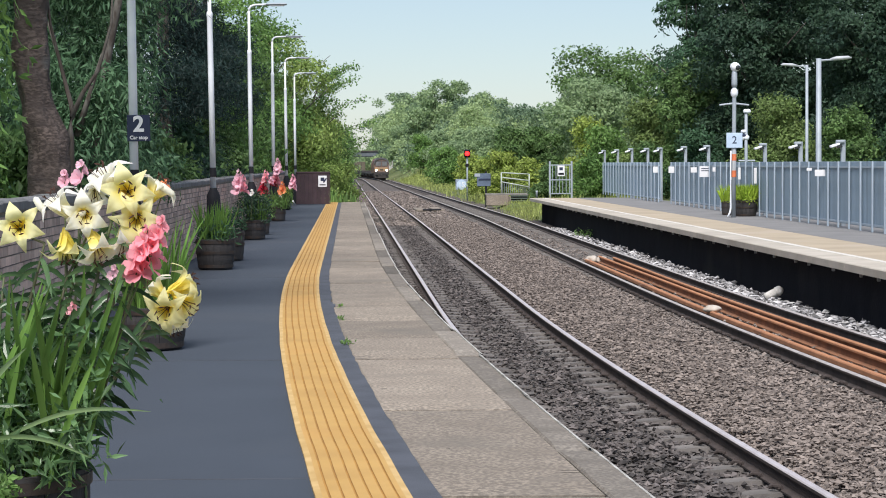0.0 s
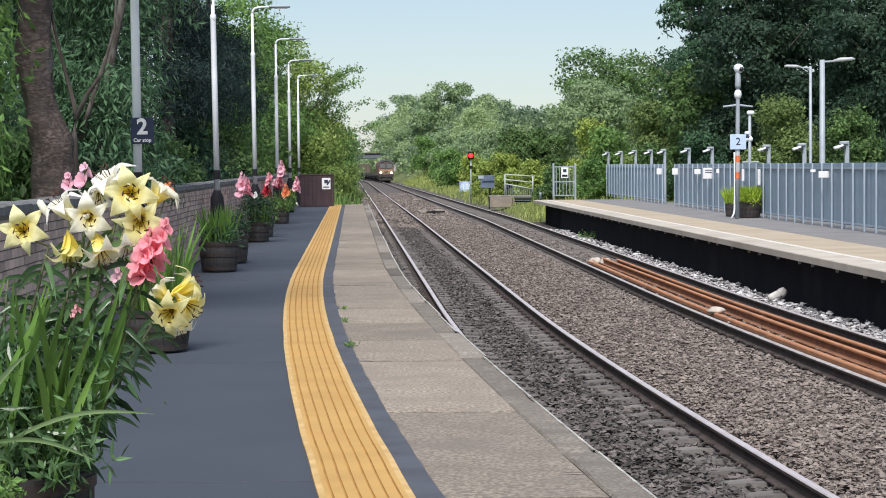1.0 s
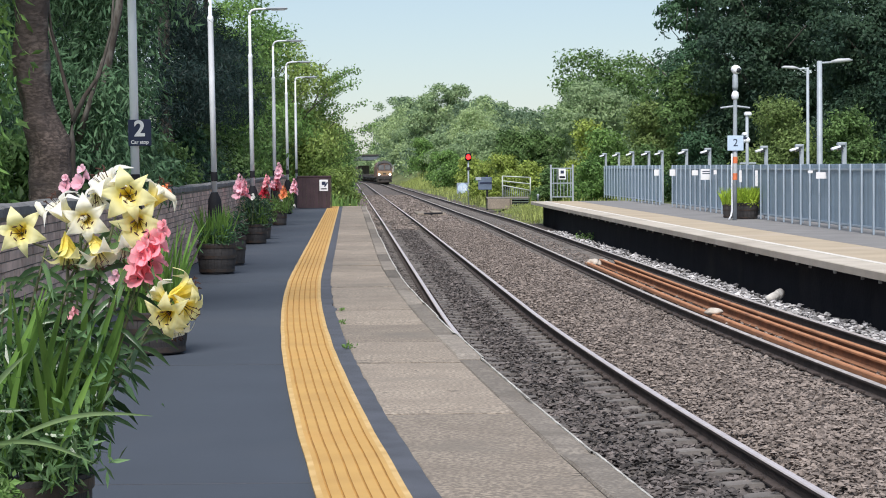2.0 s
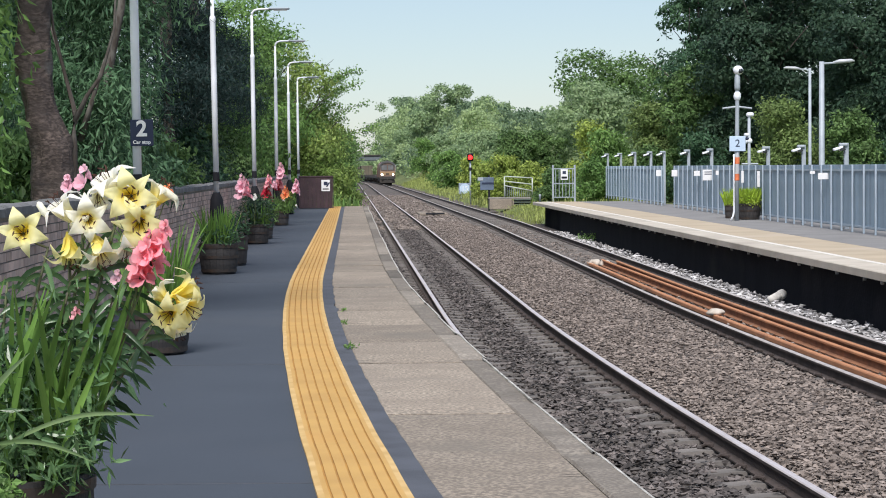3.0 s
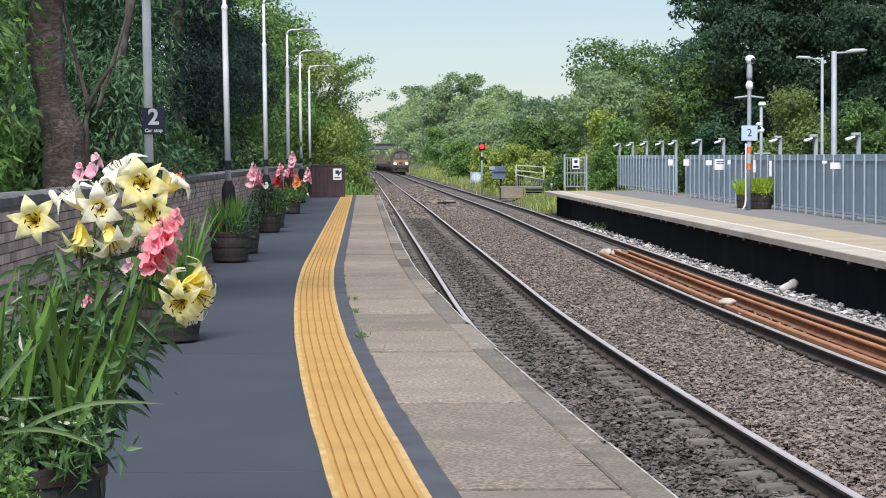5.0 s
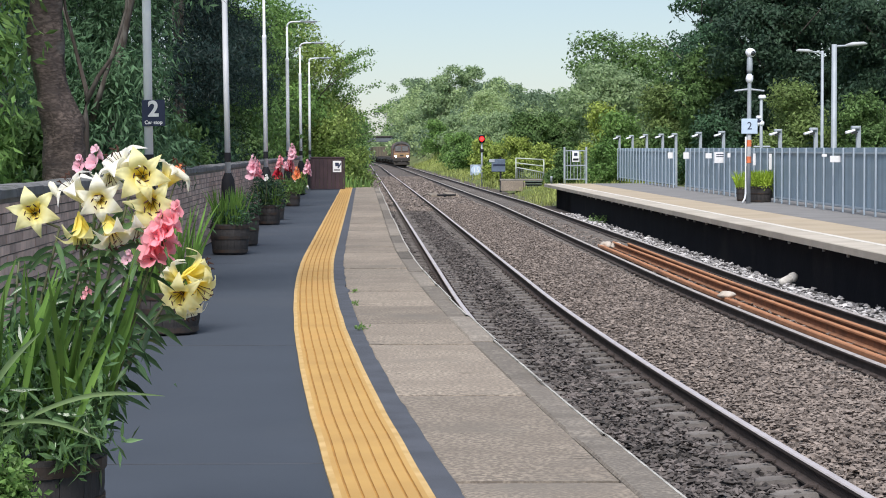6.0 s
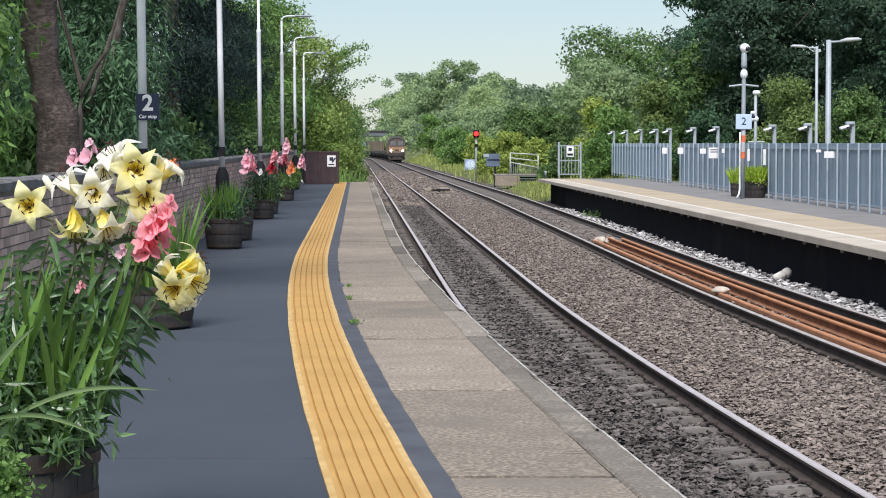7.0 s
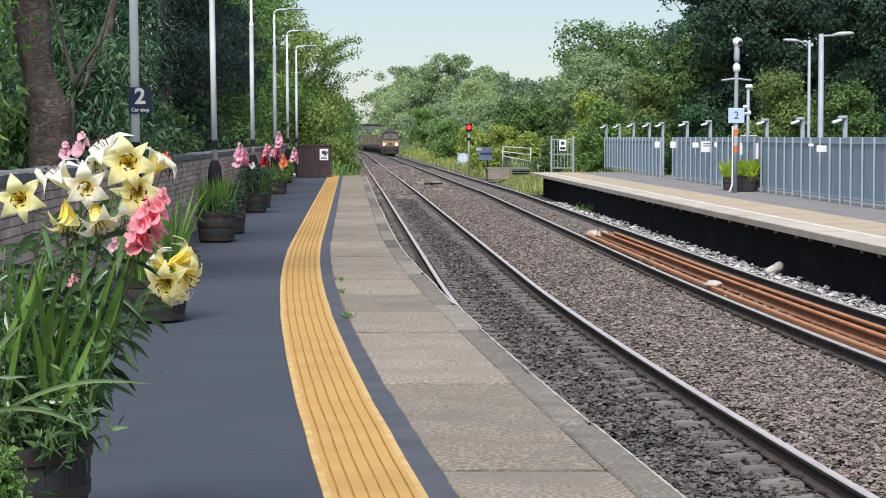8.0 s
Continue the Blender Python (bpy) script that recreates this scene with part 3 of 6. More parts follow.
# open joints and one that is filled with mortar
GAP = {9.3: 0.045, 12.6: 0.008, 15.9: 0.028, 17.8: 0.002}
for a, b in zip(JOINTS, JOINTS[1:]):
    dz = rng.uniform(-0.006, 0.004)
    slab("paving_slab", pave_line(-0.28), near_line(EDGE - 0.2), a + GAP.get(a, 0.008), b - GAP.get(b, 0.008), dz, SLAB, 0.012)
y = -6.0
while y < 80:
    ln = rng.uniform(2.0, 3.2) if y < 30 else rng.uniform(2.4, 4)
    y2 = min(80.8, y + ln)
    e = rng.uniform(-0.012, 0.012)
    es = slab("edge_stone", near_line(EDGE - 0.195), near_line(EDGE + e), y + 0.004, y2 - 0.004, rng.uniform(-0.012, -0.002), COPING, 0.006)
    ys = steps_of(y + 0.01, y2 - 0.01, 0.4, 0.02)
    me = sweep("worn_nosing", [(-0.02, -0.01), (-0.02, 0.0015), (0.004, -0.008), (0.004, -0.035)], near_line(EDGE + e), ys, mats=[NOSING], closed=False)
    part("nosing_line", me, None, es)
    y = y2

# ---- opposite platform ----
OY0, OY1 = 12, 93
ys_o = steps_of(OY0, OY1, 1.2, 0.03)
opp = empty("platform_opposite")
tagged(opp, "opposite station platform with pale coping over a dark recessed wall", "platform", kind="structure")
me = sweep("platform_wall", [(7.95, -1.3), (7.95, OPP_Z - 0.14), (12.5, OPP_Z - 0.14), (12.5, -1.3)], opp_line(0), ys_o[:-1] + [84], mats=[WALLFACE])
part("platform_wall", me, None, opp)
me = sweep("deck", [(9.68, OPP_Z - 0.13), (9.68, OPP_Z), (12.6, OPP_Z), (12.6, OPP_Z - 0.13)], opp_line(0), ys_o, mats=[mat("pale_asphalt", (0.24, 0.235, 0.23), (0.19, 0.185, 0.185), 0.8, 0.9, bump=0.3, bump_scale=90)])
part("deck", me, None, opp)
BUFF = mat("buff_paving", (0.46, 0.38, 0.275), (0.4, 0.33, 0.24), 1.2, 0.9, bump=0.3, bump_scale=70, stain=(0.45, 0.38, 0.3), vary=0.05)
PALECOPE = mat("pale_coping", (0.52, 0.47, 0.4), (0.43, 0.385, 0.32), 1.3, 0.85, bump=0.25, bump_scale=60, stain=(0.4, 0.35, 0.29), vary=0.06)
WHITELINE = mat("white_line", (0.72, 0.69, 0.64), (0.62, 0.58, 0.52), 2, 0.7, bump=0.1)
y = OY0
while y < OY1:
    y2 = min(OY1, y + 1.2)
    ys = [y + 0.005, (y + y2) / 2, y2 - 0.005]
    part("coping_unit", sweep("coping_unit", [(7.6, OPP_Z - 0.13), (7.6, OPP_Z - 0.015), (7.615, OPP_Z), (8.2, OPP_Z), (8.2, OPP_Z - 0.13)], opp_line(0), ys, mats=[PALECOPE]), None, opp)
    part("buff_paver", sweep("buff_paver", [(8.31, OPP_Z - 0.13), (8.31, OPP_Z), (9.67, OPP_Z), (9.67, OPP_Z - 0.13)], opp_line(0), ys, mats=[BUFF]), None, opp)
    y = y2
part("white_line", sweep("white_line", [(8.19, OPP_Z - 0.1), (8.19, OPP_Z + 0.004), (8.32, OPP_Z + 0.004), (8.32, OPP_Z - 0.1)], opp_line(0), ys_o, mats=[WHITELINE]), None, opp)
BOLT = mat("bracket_grey", (0.45, 0.45, 0.44), None, 9, 0.7)
for k in range(34):
    y = 24 + 1.6 * k + 0.3 * math.sin(k * 2.1)
    part("drip_bracket", box(0.05, 0.05, 0.07, (opp_line(7.7)(y), y, OPP_Z - 0.2), 0.008), BOLT, opp)


# ---- plants and trees ----
def leaf_cloud(name, pts, size, rng, material, droop=0.0, aspect=0.5):
    """Many small folded leaves, each an island of two triangles."""
    out = None
    if isinstance(pts, tuple):
        pts, out = pts
    n = len(pts)
    d = rng.standard_normal((n, 3))
    d[:, 2] -= droop
    if out is not None:
        out = out + 0.55 * rng.standard_normal((n, 3))
        out /= np.linalg.norm(out, axis=1, keepdims=True) + 1e-9
        d -= out * (d * out).sum(1, keepdims=True) * 0.85
    d /= np.linalg.norm(d, axis=1, keepdims=True)
    s = np.cross(d, rng.standard_normal((n, 3)) if out is None else out)
    s /= np.linalg.norm(s, axis=1, keepdims=True) + 1e-9
    up = np.cross(d, s)
    ln = (size * (0.6 + 0.8 * rng.random((n, 1))))
    w = ln * aspect * 0.5
    mid = pts + d * ln * 0.45
    v = np.stack([pts, mid + s * w + up * w * 0.3, pts + d * ln, mid - s * w + up * w * 0.3], 1).reshape(-1, 3)
    i = 4 * np.arange(n)[:, None]
    f = np.concatenate([i + np.array([[0, 1, 2]]), i + np.array([[0, 2, 3]])], 1).reshape(-1, 3)
    me = raw_mesh(name, v, f)
    me.materials.append(material)
    return me


def crown_points(blobs, n, rng, clumps=40, spread=0.22):
    vol = np.array([b[3] * b[4] * b[5] for b in blobs]) ** 0.66
    share = (n * vol / vol.sum()).astype(int)
    out, way = [], []
    for b, m in zip(blobs, share):
        c, r = np.array(b[:3]), np.array(b[3:])
        d = rng.standard_normal((clumps, 3))
        d /= np.linalg.norm(d, axis=1, keepdims=True)
        d[:, 2] = np.where(d[:, 2] < -0.55, -d[:, 2], d[:, 2])
        rad = 0.62 + 0.45 * rng.random((clumps, 1))
        centres = d * rad
        k = rng.integers(0, clumps, m)
        p = centres[k] + spread * np.clip(rng.standard_normal((m, 3)), -1.7, 1.7) * np.array([1, 1, 0.75])
        out.append(c + p * r)
        w = (p - centres[k] * 0.8) + 0.25 * p + np.array([0, 0, 0.12])
        way.append(w / (np.linalg.norm(w, axis=1, keepdims=True) + 1e-9))
    return np.concatenate(out), np.concatenate(way)


def trunk_mesh(h, r, rng, limbs=6, lean=(0, 0), spread=0.5, start=0.35, reach=0.35):
    b = bmesh.new()
    pts = [Vector((lean[0] * t + 0.12 * r * math.sin(5 * t) * h * 0.1, lean[1] * t, h * t)) for t in (0, 0.08, 0.25, 0.5, 0.75, 1.0)]
    pipe(pts, [r * 1.35, r * 1.05, r * 0.9, r * 0.7, r * 0.45, r * 0.12], 9, b)
    for i in range(limbs):
        t = start + (0.92 - start) * i / limbs
        p = Vector((lean[0] * t, lean[1] * t, h * t))
        a = i * 2.4 + rng.random()
        L = h * reach * (1.1 - 0.5 * t)
        q = p + Vector((math.cos(a) * L * spread, math.sin(a) * L * spread, L * 0.55))
        e = p + Vector((math.cos(a + 0.2) * L * spread * 1.9, math.sin(a + 0.2) * L * spread * 1.9, L * 0.95))
        pipe([p, q, e], [r * 0.42 * (1.1 - t), r * 0.28 * (1.1 - t), r * 0.06], 6, b)
    return b


def tree(name, at, h, r, blobs, n, size, material, label, category, seed, droop=0.3, clumps=40, spread=0.22, bark=None, trunk_h=0.85, aspect=0.5, limbs=7, turn=0, group=""):
    """at: foot; blobs: (x, y, z, rx, ry, rz) of the crown, from the foot."""
    rng = np.random.default_rng(seed)
    root = empty(name, pose(*at, 0, 0, turn))
    tagged(root, label, category, group)
    part("trunk", trunk_mesh(h * trunk_h, r, random.Random(seed), 0 if material is LEAF_CONIFER else limbs), bark or BARK, root, smooth=True)
    needle = material is LEAF_CONIFER
    part("crown", leaf_cloud("crown", crown_points(blobs, int(n * 1.7) if needle else n, rng, clumps, spread), 0.12 if needle else size, rng, material, 0.6 if needle else droop, 0.2 if needle else aspect), None, root)
    return root


def round_blobs(h, w, seed, k=6, low=0.2):
    r = random.Random(seed)
    out = []
    for i in range(k):
        t = low + (0.86 - low) * i / (k - 1)
        prof = math.sin(math.pi * min(1, 0.18 + 0.8 * t)) ** 0.7
        a = i * 2.4 + r.random()
        off = w * 0.21 * prof
        s = w * (0.27 + 0.08 * r.random()) * (0.55 + 0.5 * prof)
        out.append((off * math.cos(a), off * math.sin(a), h * t, s, s, s * 0.8))
    return out


def gz(x, y):
    return ground_z(x, y) - 0.05


def bush(at, h, w, n, size, material, label, seed, category="bush", group="", k=5, droop=0.2, clumps=36):
    return tree("bush", (at[0], at[1], gz(*at)), h, 0.06 * h ** 0.5, round_blobs(h, w, seed, k, 0.12), n, size, material, label, category, seed, droop, clumps, limbs=5, trunk_h=0.6, group=group)


def plain_tree(at, h, w, n, size, material, label, seed, low=0.25, k=7, droop=0.3, group="", clumps=44, name="tree", bark=None, spread=0.22):
    return tree(name, (at[0], at[1], gz(*at)), h, 0.02 * h, round_blobs(h, w, seed, k, low), n, size, material, label, "tree", seed, droop, clumps, group=group, bark=bark, spread=spread)


def left_trees():
    g = "trees behind the platform wall"
    # thick fibrous trunk with trailing foliage
    root = empty("tree", pose(-3.95, 20.0, gz(-3.95, 20)))
    tagged(root, "old tree with thick brown fibrous trunk behind the wall", "tree", g)
    b = bmesh.new()
    rings, SEG, N = [], 30, 90
    for i in range(N + 1):
        z = 6.5 * i / N
        r0 = float(np.interp(z, (0, 1.4, 1.95, 2.3, 2.6, 3.3, 6.5), (0.26, 0.2, 0.205, 0.155, 0.175, 0.16, 0.12)))
        cx = float(np.interp(z, (0, 1.4, 1.95, 2.3, 2.6, 3.3, 6.5), (0.15, 0.12, 0.1, 0.03, -0.03, -0.02, -0.1)))
        row = []
        for k in range(SEG):
            a = 2 * math.pi * k / SEG
            d = Vector((math.cos(a), math.sin(a), 0))
            q = Vector((d.x * 1.6, d.y * 1.6, z * 2.6))
            rr = r0 * (1 + 0.3 * noise.noise(q) + 0.18 * noise.noise(Vector((d.x * 3.5, d.y * 3.5, z * 8))) + 0.07 * noise.noise(Vector((d.x * 8, d.y * 8, z * 22))))
            row.append(b.verts.new((cx + d.x * rr, d.y * rr, z)))
        rings.append(row)
    for p, q in zip(rings, rings[1:]):
        for k in range(SEG):
            b.faces.new((p[k], p[(k + 1) % SEG], q[(k + 1) % SEG], q[k]))
    part("trunk", b, PALMBARK, root, smooth=True)
    for pts, rad in (([(0.33, 0.05, 0.9), (0.34, 0.05, 1.9), (0.35, 0.05, 2.22), (0.26, 0.05, 2.58), (0.16, 0.05, 3.0), (0.1, 0.05, 3.6)], [0.045, 0.036, 0.024, 0.018, 0.014, 0.01]),
                     ([(0.35, 0.05, 2.1), (0.47, 0.05, 2.34), (0.62, 0.05, 2.55), (0.74, 0.1, 3.0), (0.78, 0.1, 3.6)], [0.028, 0.022, 0.017, 0.013, 0.008])):
        part("limb", pipe(pts, rad, 9), BARK, root, smooth=True)
    rng = np.random.default_rng(3)
    pts = crown_points([(-0.42, -0.9, 2.0, 0.36, 0.4, 0.8), (-0.5, -0.9, 1.5, 0.4, 0.4, 0.5), (-0.75, -0.5, 2.8, 0.6, 0.6, 0.7), (-0.5, 0, 4.2, 1.0, 1.0, 0.8), (0.3, 0.5, 5.2, 1.4, 1.4, 0.9)], 9000, rng, 40)
    part("crown", leaf_cloud("crown", pts, 0.14, rng, LEAF_LIGHT, 0.9, 0.32), None, root)
    # weeping willow-like tree
    rng = np.random.default_rng(8)
    root = empty("tree", pose(-4.55, 28.0, gz(-4.55, 28)))
    tagged(root, "grey-barked tree with drooping narrow leaves behind the wall", "tree", g)
    part("trunk", pipe([(-0.1, -1.2, 0), (0.0, -1.2, 1.6), (0.22, -1.2, 3.05), (0.37, -1.2, 3.75), (0.45, -1.1, 5.5), (0.5, -1.0, 7)], [0.08, 0.065, 0.056, 0.052, 0.045, 0.03], 12), BARK, root, smooth=True)
    for k, pts in enumerate(([(-0.1, -0.05, 2.2), (0.05, -0.3, 2.7), (0.12, -0.4, 3.6)], [(-0.2, 0, 1.2), (-0.55, -0.4, 2.0), (-0.75, -0.6, 3.2)], [(0, 0, 2.5), (0.5, 0.2, 3.6), (0.9, 0.2, 4.8)], [(-0.1, -2.3, 1.9), (0.0, -2.5, 2.3), (-0.1, -2.6, 2.75), (-0.3, -2.7, 3.5)], [(0.0, -2.3, 2.0), (0.15, -2.4, 2.4), (0.36, -2.5, 3.0)])):
        part("limb", pipe(pts, [0.05, 0.035, 0.015] if len(pts) == 3 else [0.03, 0.024, 0.02, 0.01], 7), BARK, root, smooth=True)
    pts = crown_points([(-0.5, 0, 2.2, 0.9, 0.8, 1.1), (0.0, 0, 1.6, 0.7, 0.8, 0.9), (0.2, -0.3, 2.9, 0.6, 0.6, 1.2), (-0.3, 0.3, 4.2, 1.2, 1.2, 1.0), (-0.8, 0.5, 3.6, 0.9, 0.9, 1.2), (-0.2, 0.6, 5.4, 1.3, 1.4, 1.2), (0.0, -2.0, 1.7, 0.8, 0.5, 0.85), (0.5, -2.0, 2.35, 0.5, 0.4, 0.6), (-0.5, -2.2, 2.5, 0.5, 0.4, 0.7)], 34000, rng, 60, 0.24)
    part("crown", leaf_cloud("crown", pts, 0.12, rng, LEAF_WILLOW, 1.3, 0.26), None, root)
    # background row of dark trees
    # the five 15 m trees are hidden behind, added to shade the platform evenly
    for i, (x, y, h, w, m, n) in enumerate(((-8.5, 27, 9, 6, LEAF_DARK, 14000), (-11, 36, 11, 7, LEAF_DARK, 12000), (-6.5, 37, 9.5, 3.8, LEAF_CONIFER, 22000), (-6.2, 46, 10.5, 3.4, LEAF_CONIFER, 26000),
                                             (-6.4, 53, 10.5, 3.2, LEAF_CONIFER, 24000), (-6.8, 60, 11, 3.0, LEAF_CONIFER, 22000), (-11, 50, 12, 7, LEAF_DARK, 7000), (-13, 66, 13, 8, LEAF_DARK, 7000), (-14, 24, 15, 8, LEAF_DARK, 4500), (-14, 32, 15, 8, LEAF_DARK, 4500), (-14, 41, 15, 8, LEAF_DARK, 4500), (-14.5, 56, 15, 8, LEAF_DARK, 4500), (-15, 74, 15, 8, LEAF_DARK, 4500))):
        plain_tree((x, y), h, w, n, 0.2, m, "tall dark evergreen tree behind the platform wall" if m is LEAF_CONIFER else "dense dark green tree behind the platform wall", 20 + i, 0.08, 8, 0.6, g, 50)
    # undergrowth along the wall
    for i, (y, h, w, m) in enumerate(((23, 1.9, 1.5, LEAF_MID), (26, 1.7, 1.5, LEAF_DARK), (31, 2.0, 1.7, LEAF_MID), (36, 2.2, 1.8, LEAF_DARK), (41, 2.3, 1.8, LEAF_MID), (47, 2.6, 2.0, LEAF_DARK), (53, 2.8, 2.2, LEAF_MID), (60, 3.0, 2.4, LEAF_MID), (67, 3.2, 2.6, LEAF_MID))):
        bush((back_line(WALL_D - 0.45 - w * 0.42)(y), y), h, w, 4500, 0.13, m, "leafy undergrowth behind the platform wall", 60 + i, group="undergrowth along the wall")
    # lighter trees at the platform's end and along the line
    for i, (x, y, h, w, m, n, s) in enumerate(((-6.3, 86, 8.2, 4.4, LEAF_FRESH, 15000, 0.16), (-7.7, 82, 8.6, 4.8, LEAF_LIGHT, 14000, 0.16), (-7.4, 64, 6.6, 4.2, LEAF_LIGHT, 12000, 0.17), (-7.6, 74, 6.2, 4.4, LEAF_MID, 13000, 0.17), (-6.3, 87, 5.0, 4.4, LEAF_FRESH, 15000, 0.17), (-8.6, 84, 7.2, 5, LEAF_MID, 12000, 0.17), (-5.2, 84, 2.6, 2.6, LEAF_FRESH, 6000, 0.15), (-4.9, 92, 2.8, 2.6, LEAF_FRESH, 6000, 0.16),
                                                (-6.6, 98, 4.8, 4.2, LEAF_FRESH, 11000, 0.18), (-7.2, 110, 4.8, 4.4, LEAF_FRESH, 11000, 0.2), (-8.3, 128, 5.0, 5.0, LEAF_LIGHT, 10000, 0.22), (-9.6, 150, 5.2, 5.4, LEAF_MID, 9000, 0.25),
                                                (-10.6, 180, 6.0, 6, LEAF_MID, 9000, 0.3), (-12.9, 230, 6.6, 7.5, LEAF_LIGHT, 10000, 0.33), (-17.0, 300, 7, 9.5, LEAF_HAZE, 9000, 0.45), (-21.6, 390, 7, 12, LEAF_HAZE, 9000, 0.5))):
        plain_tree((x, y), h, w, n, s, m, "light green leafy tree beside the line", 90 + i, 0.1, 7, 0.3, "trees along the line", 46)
    # airy birch sprays leaning towards the track
    rng = np.random.default_rng(31)
    root = empty("birch_tree", pose(-6.2, 88, gz(-6.2, 88) - 0.2))
    tagged(root, "slender young birch with airy sprays of light leaves", "tree", "trees along the line")
    part("trunk", pipe([(0, 0, 0), (0.1, 0, 2), (0.3, 0, 4), (0.8, 0, 5.6), (1.3, 0, 6.6)], [0.1, 0.08, 0.06, 0.035, 0.01], 8), BARK, root, smooth=True)
    cl = []
    for k in range(26):
        z0 = 1.6 + 4.6 * k / 26
        a = rng.uniform(-1.1, 1.1)
        L = rng.uniform(1.3, 3.4) * (1.15 - 0.09 * z0)
        p0 = Vector((0.1 + 0.02 * z0 * z0, 0, z0))
        p1 = p0 + Vector((L * 0.55 * math.cos(a), L * 0.5 * math.sin(a), L * 0.42))
        p2 = p0 + Vector((L * math.cos(a), L * 0.8 * math.sin(a), L * 0.55))
        part("limb", pipe([p0, p1, p2], [0.02, 0.012, 0.004], 5), BARK, root)
        for t in np.linspace(0.25, 1.05, 12):
            q = np.array(p0.lerp(p1, t * 1.6) if t < 0.6 else p1.lerp(p2, (t - 0.6) / 0.4))
            cl.append(q + rng.standard_normal((16, 3)) * np.array([0.1, 0.12, 0.1]))
    part("crown", leaf_cloud("crown", np.concatenate(cl), 0.11, rng, LEAF_LIGHT, 0.4, 0.55), None, root)


left_trees()


def right_trees():
    g = "trees behind the car park"
    # tall dark trees
    for i, (x, y, h, w, m, n, s) in enumerate(((16.6, 105, 13, 8.5, LEAF_DEEP, 42000, 0.23), (21.5, 98, 14, 8.6, LEAF_DEEP, 42000, 0.23), (26, 108, 15, 10, LEAF_DEEP, 34000, 0.25), (13.9, 113, 13, 5.6, LEAF_DARK, 20000, 0.23), (13.0, 108, 7.5, 4.2, LEAF_MID, 14000, 0.22),
                                                (30, 120, 16, 10, LEAF_DEEP, 16000, 0.34), (19, 128, 14.5, 10, LEAF_DEEP, 18000, 0.34), (24, 130, 15, 10, LEAF_DEEP, 16000, 0.34))):
        plain_tree((x, y), h, w, n, s, m, "tall dark broadleaved tree behind the car park", 150 + i, 0.12, 8, 0.3, g, 64, spread=0.125)
    for i, (x, y, h, w, m, n, s) in enumerate(((10.4, 140, 7.4, 6.4, LEAF_HAZE, 16000, 0.26), (12.4, 165, 10.6, 9.0, LEAF_MID, 16000, 0.3), (10.6, 160, 8.8, 5, LEAF_MID, 10000, 0.28), (17, 172, 11, 9, LEAF_MID, 12000, 0.3), (4.6, 135, 4.6, 3.4, LEAF_MID, 9000, 0.22), (6.6, 138, 4.4, 3.6, LEAF_MID, 8000, 0.22))):
        plain_tree((x, y), h, w, n, s, m, "rounded green tree beside the line", 170 + i, 0.1, 7, 0.2, "rounded trees beside the line", 60, spread=0.18)
    for i, (x, y, h, w, m, n, s) in enumerate(((11.2, 112, 5.0, 3.6, LEAF_OLIVE, 10000, 0.2), (9.2, 115, 3.7, 3.4, LEAF_LIGHT, 7000, 0.2), (8.9, 125, 4.6, 3.0, LEAF_YELLOW, 5000, 0.2), (15.0, 92, 4.6, 3.6, LEAF_OLIVE, 11000, 0.17), (17.8, 90, 3.8, 3.4, LEAF_MID, 8000, 0.18), (7.6, 104, 2.2, 2.4, LEAF_LIGHT, 5000, 0.17), (6.0, 112, 1.9, 2.2, LEAF_MID, 5000, 0.17),
                                                (20.0, 88, 3.4, 3.6, LEAF_DARK, 7000, 0.18), (12.4, 100, 3.2, 3, LEAF_DARK, 7000, 0.18), (10.4, 103, 2.6, 2.6, LEAF_MID, 6000, 0.17))):
        bush((x, y), h, w, n, s, m, "leafy bush behind the platform fence", 190 + i, group="bushes behind the fence", clumps=60)
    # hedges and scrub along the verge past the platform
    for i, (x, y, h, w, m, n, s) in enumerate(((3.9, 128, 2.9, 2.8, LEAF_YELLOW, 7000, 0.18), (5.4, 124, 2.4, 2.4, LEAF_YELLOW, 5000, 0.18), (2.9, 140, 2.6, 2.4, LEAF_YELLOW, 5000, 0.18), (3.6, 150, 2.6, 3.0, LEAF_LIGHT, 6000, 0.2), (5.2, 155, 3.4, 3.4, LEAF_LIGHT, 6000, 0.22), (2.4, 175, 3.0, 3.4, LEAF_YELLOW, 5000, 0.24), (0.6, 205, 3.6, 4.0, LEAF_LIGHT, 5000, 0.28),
                                                (0.8, 235, 3.8, 3.6, LEAF_HAZE, 5000, 0.3), (-0.4, 258, 3.8, 3.6, LEAF_LIGHT, 5000, 0.3), (-3.0, 320, 6, 5, LEAF_LIGHT, 5000, 0.35), (-8.6, 432, 8.5, 7.5, LEAF_HAZE, 6000, 0.45), (0.0, 290, 5.0, 5, LEAF_HAZE, 5000, 0.35), (4.2, 190, 5.0, 5.0, LEAF_HAZE, 6000, 0.28), (1.6, 226, 4.4, 4.4, LEAF_HAZE, 5000, 0.3), (3.2, 250, 5.0, 5.5, LEAF_HAZE, 5000, 0.32), (4.5, 292, 6.0, 7.0, LEAF_HAZEPALE, 6000, 0.36))):
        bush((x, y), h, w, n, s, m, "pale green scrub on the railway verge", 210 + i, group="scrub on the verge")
    # wooded rise in the distance
    r = random.Random(4)
    kinds = ([], [], [])
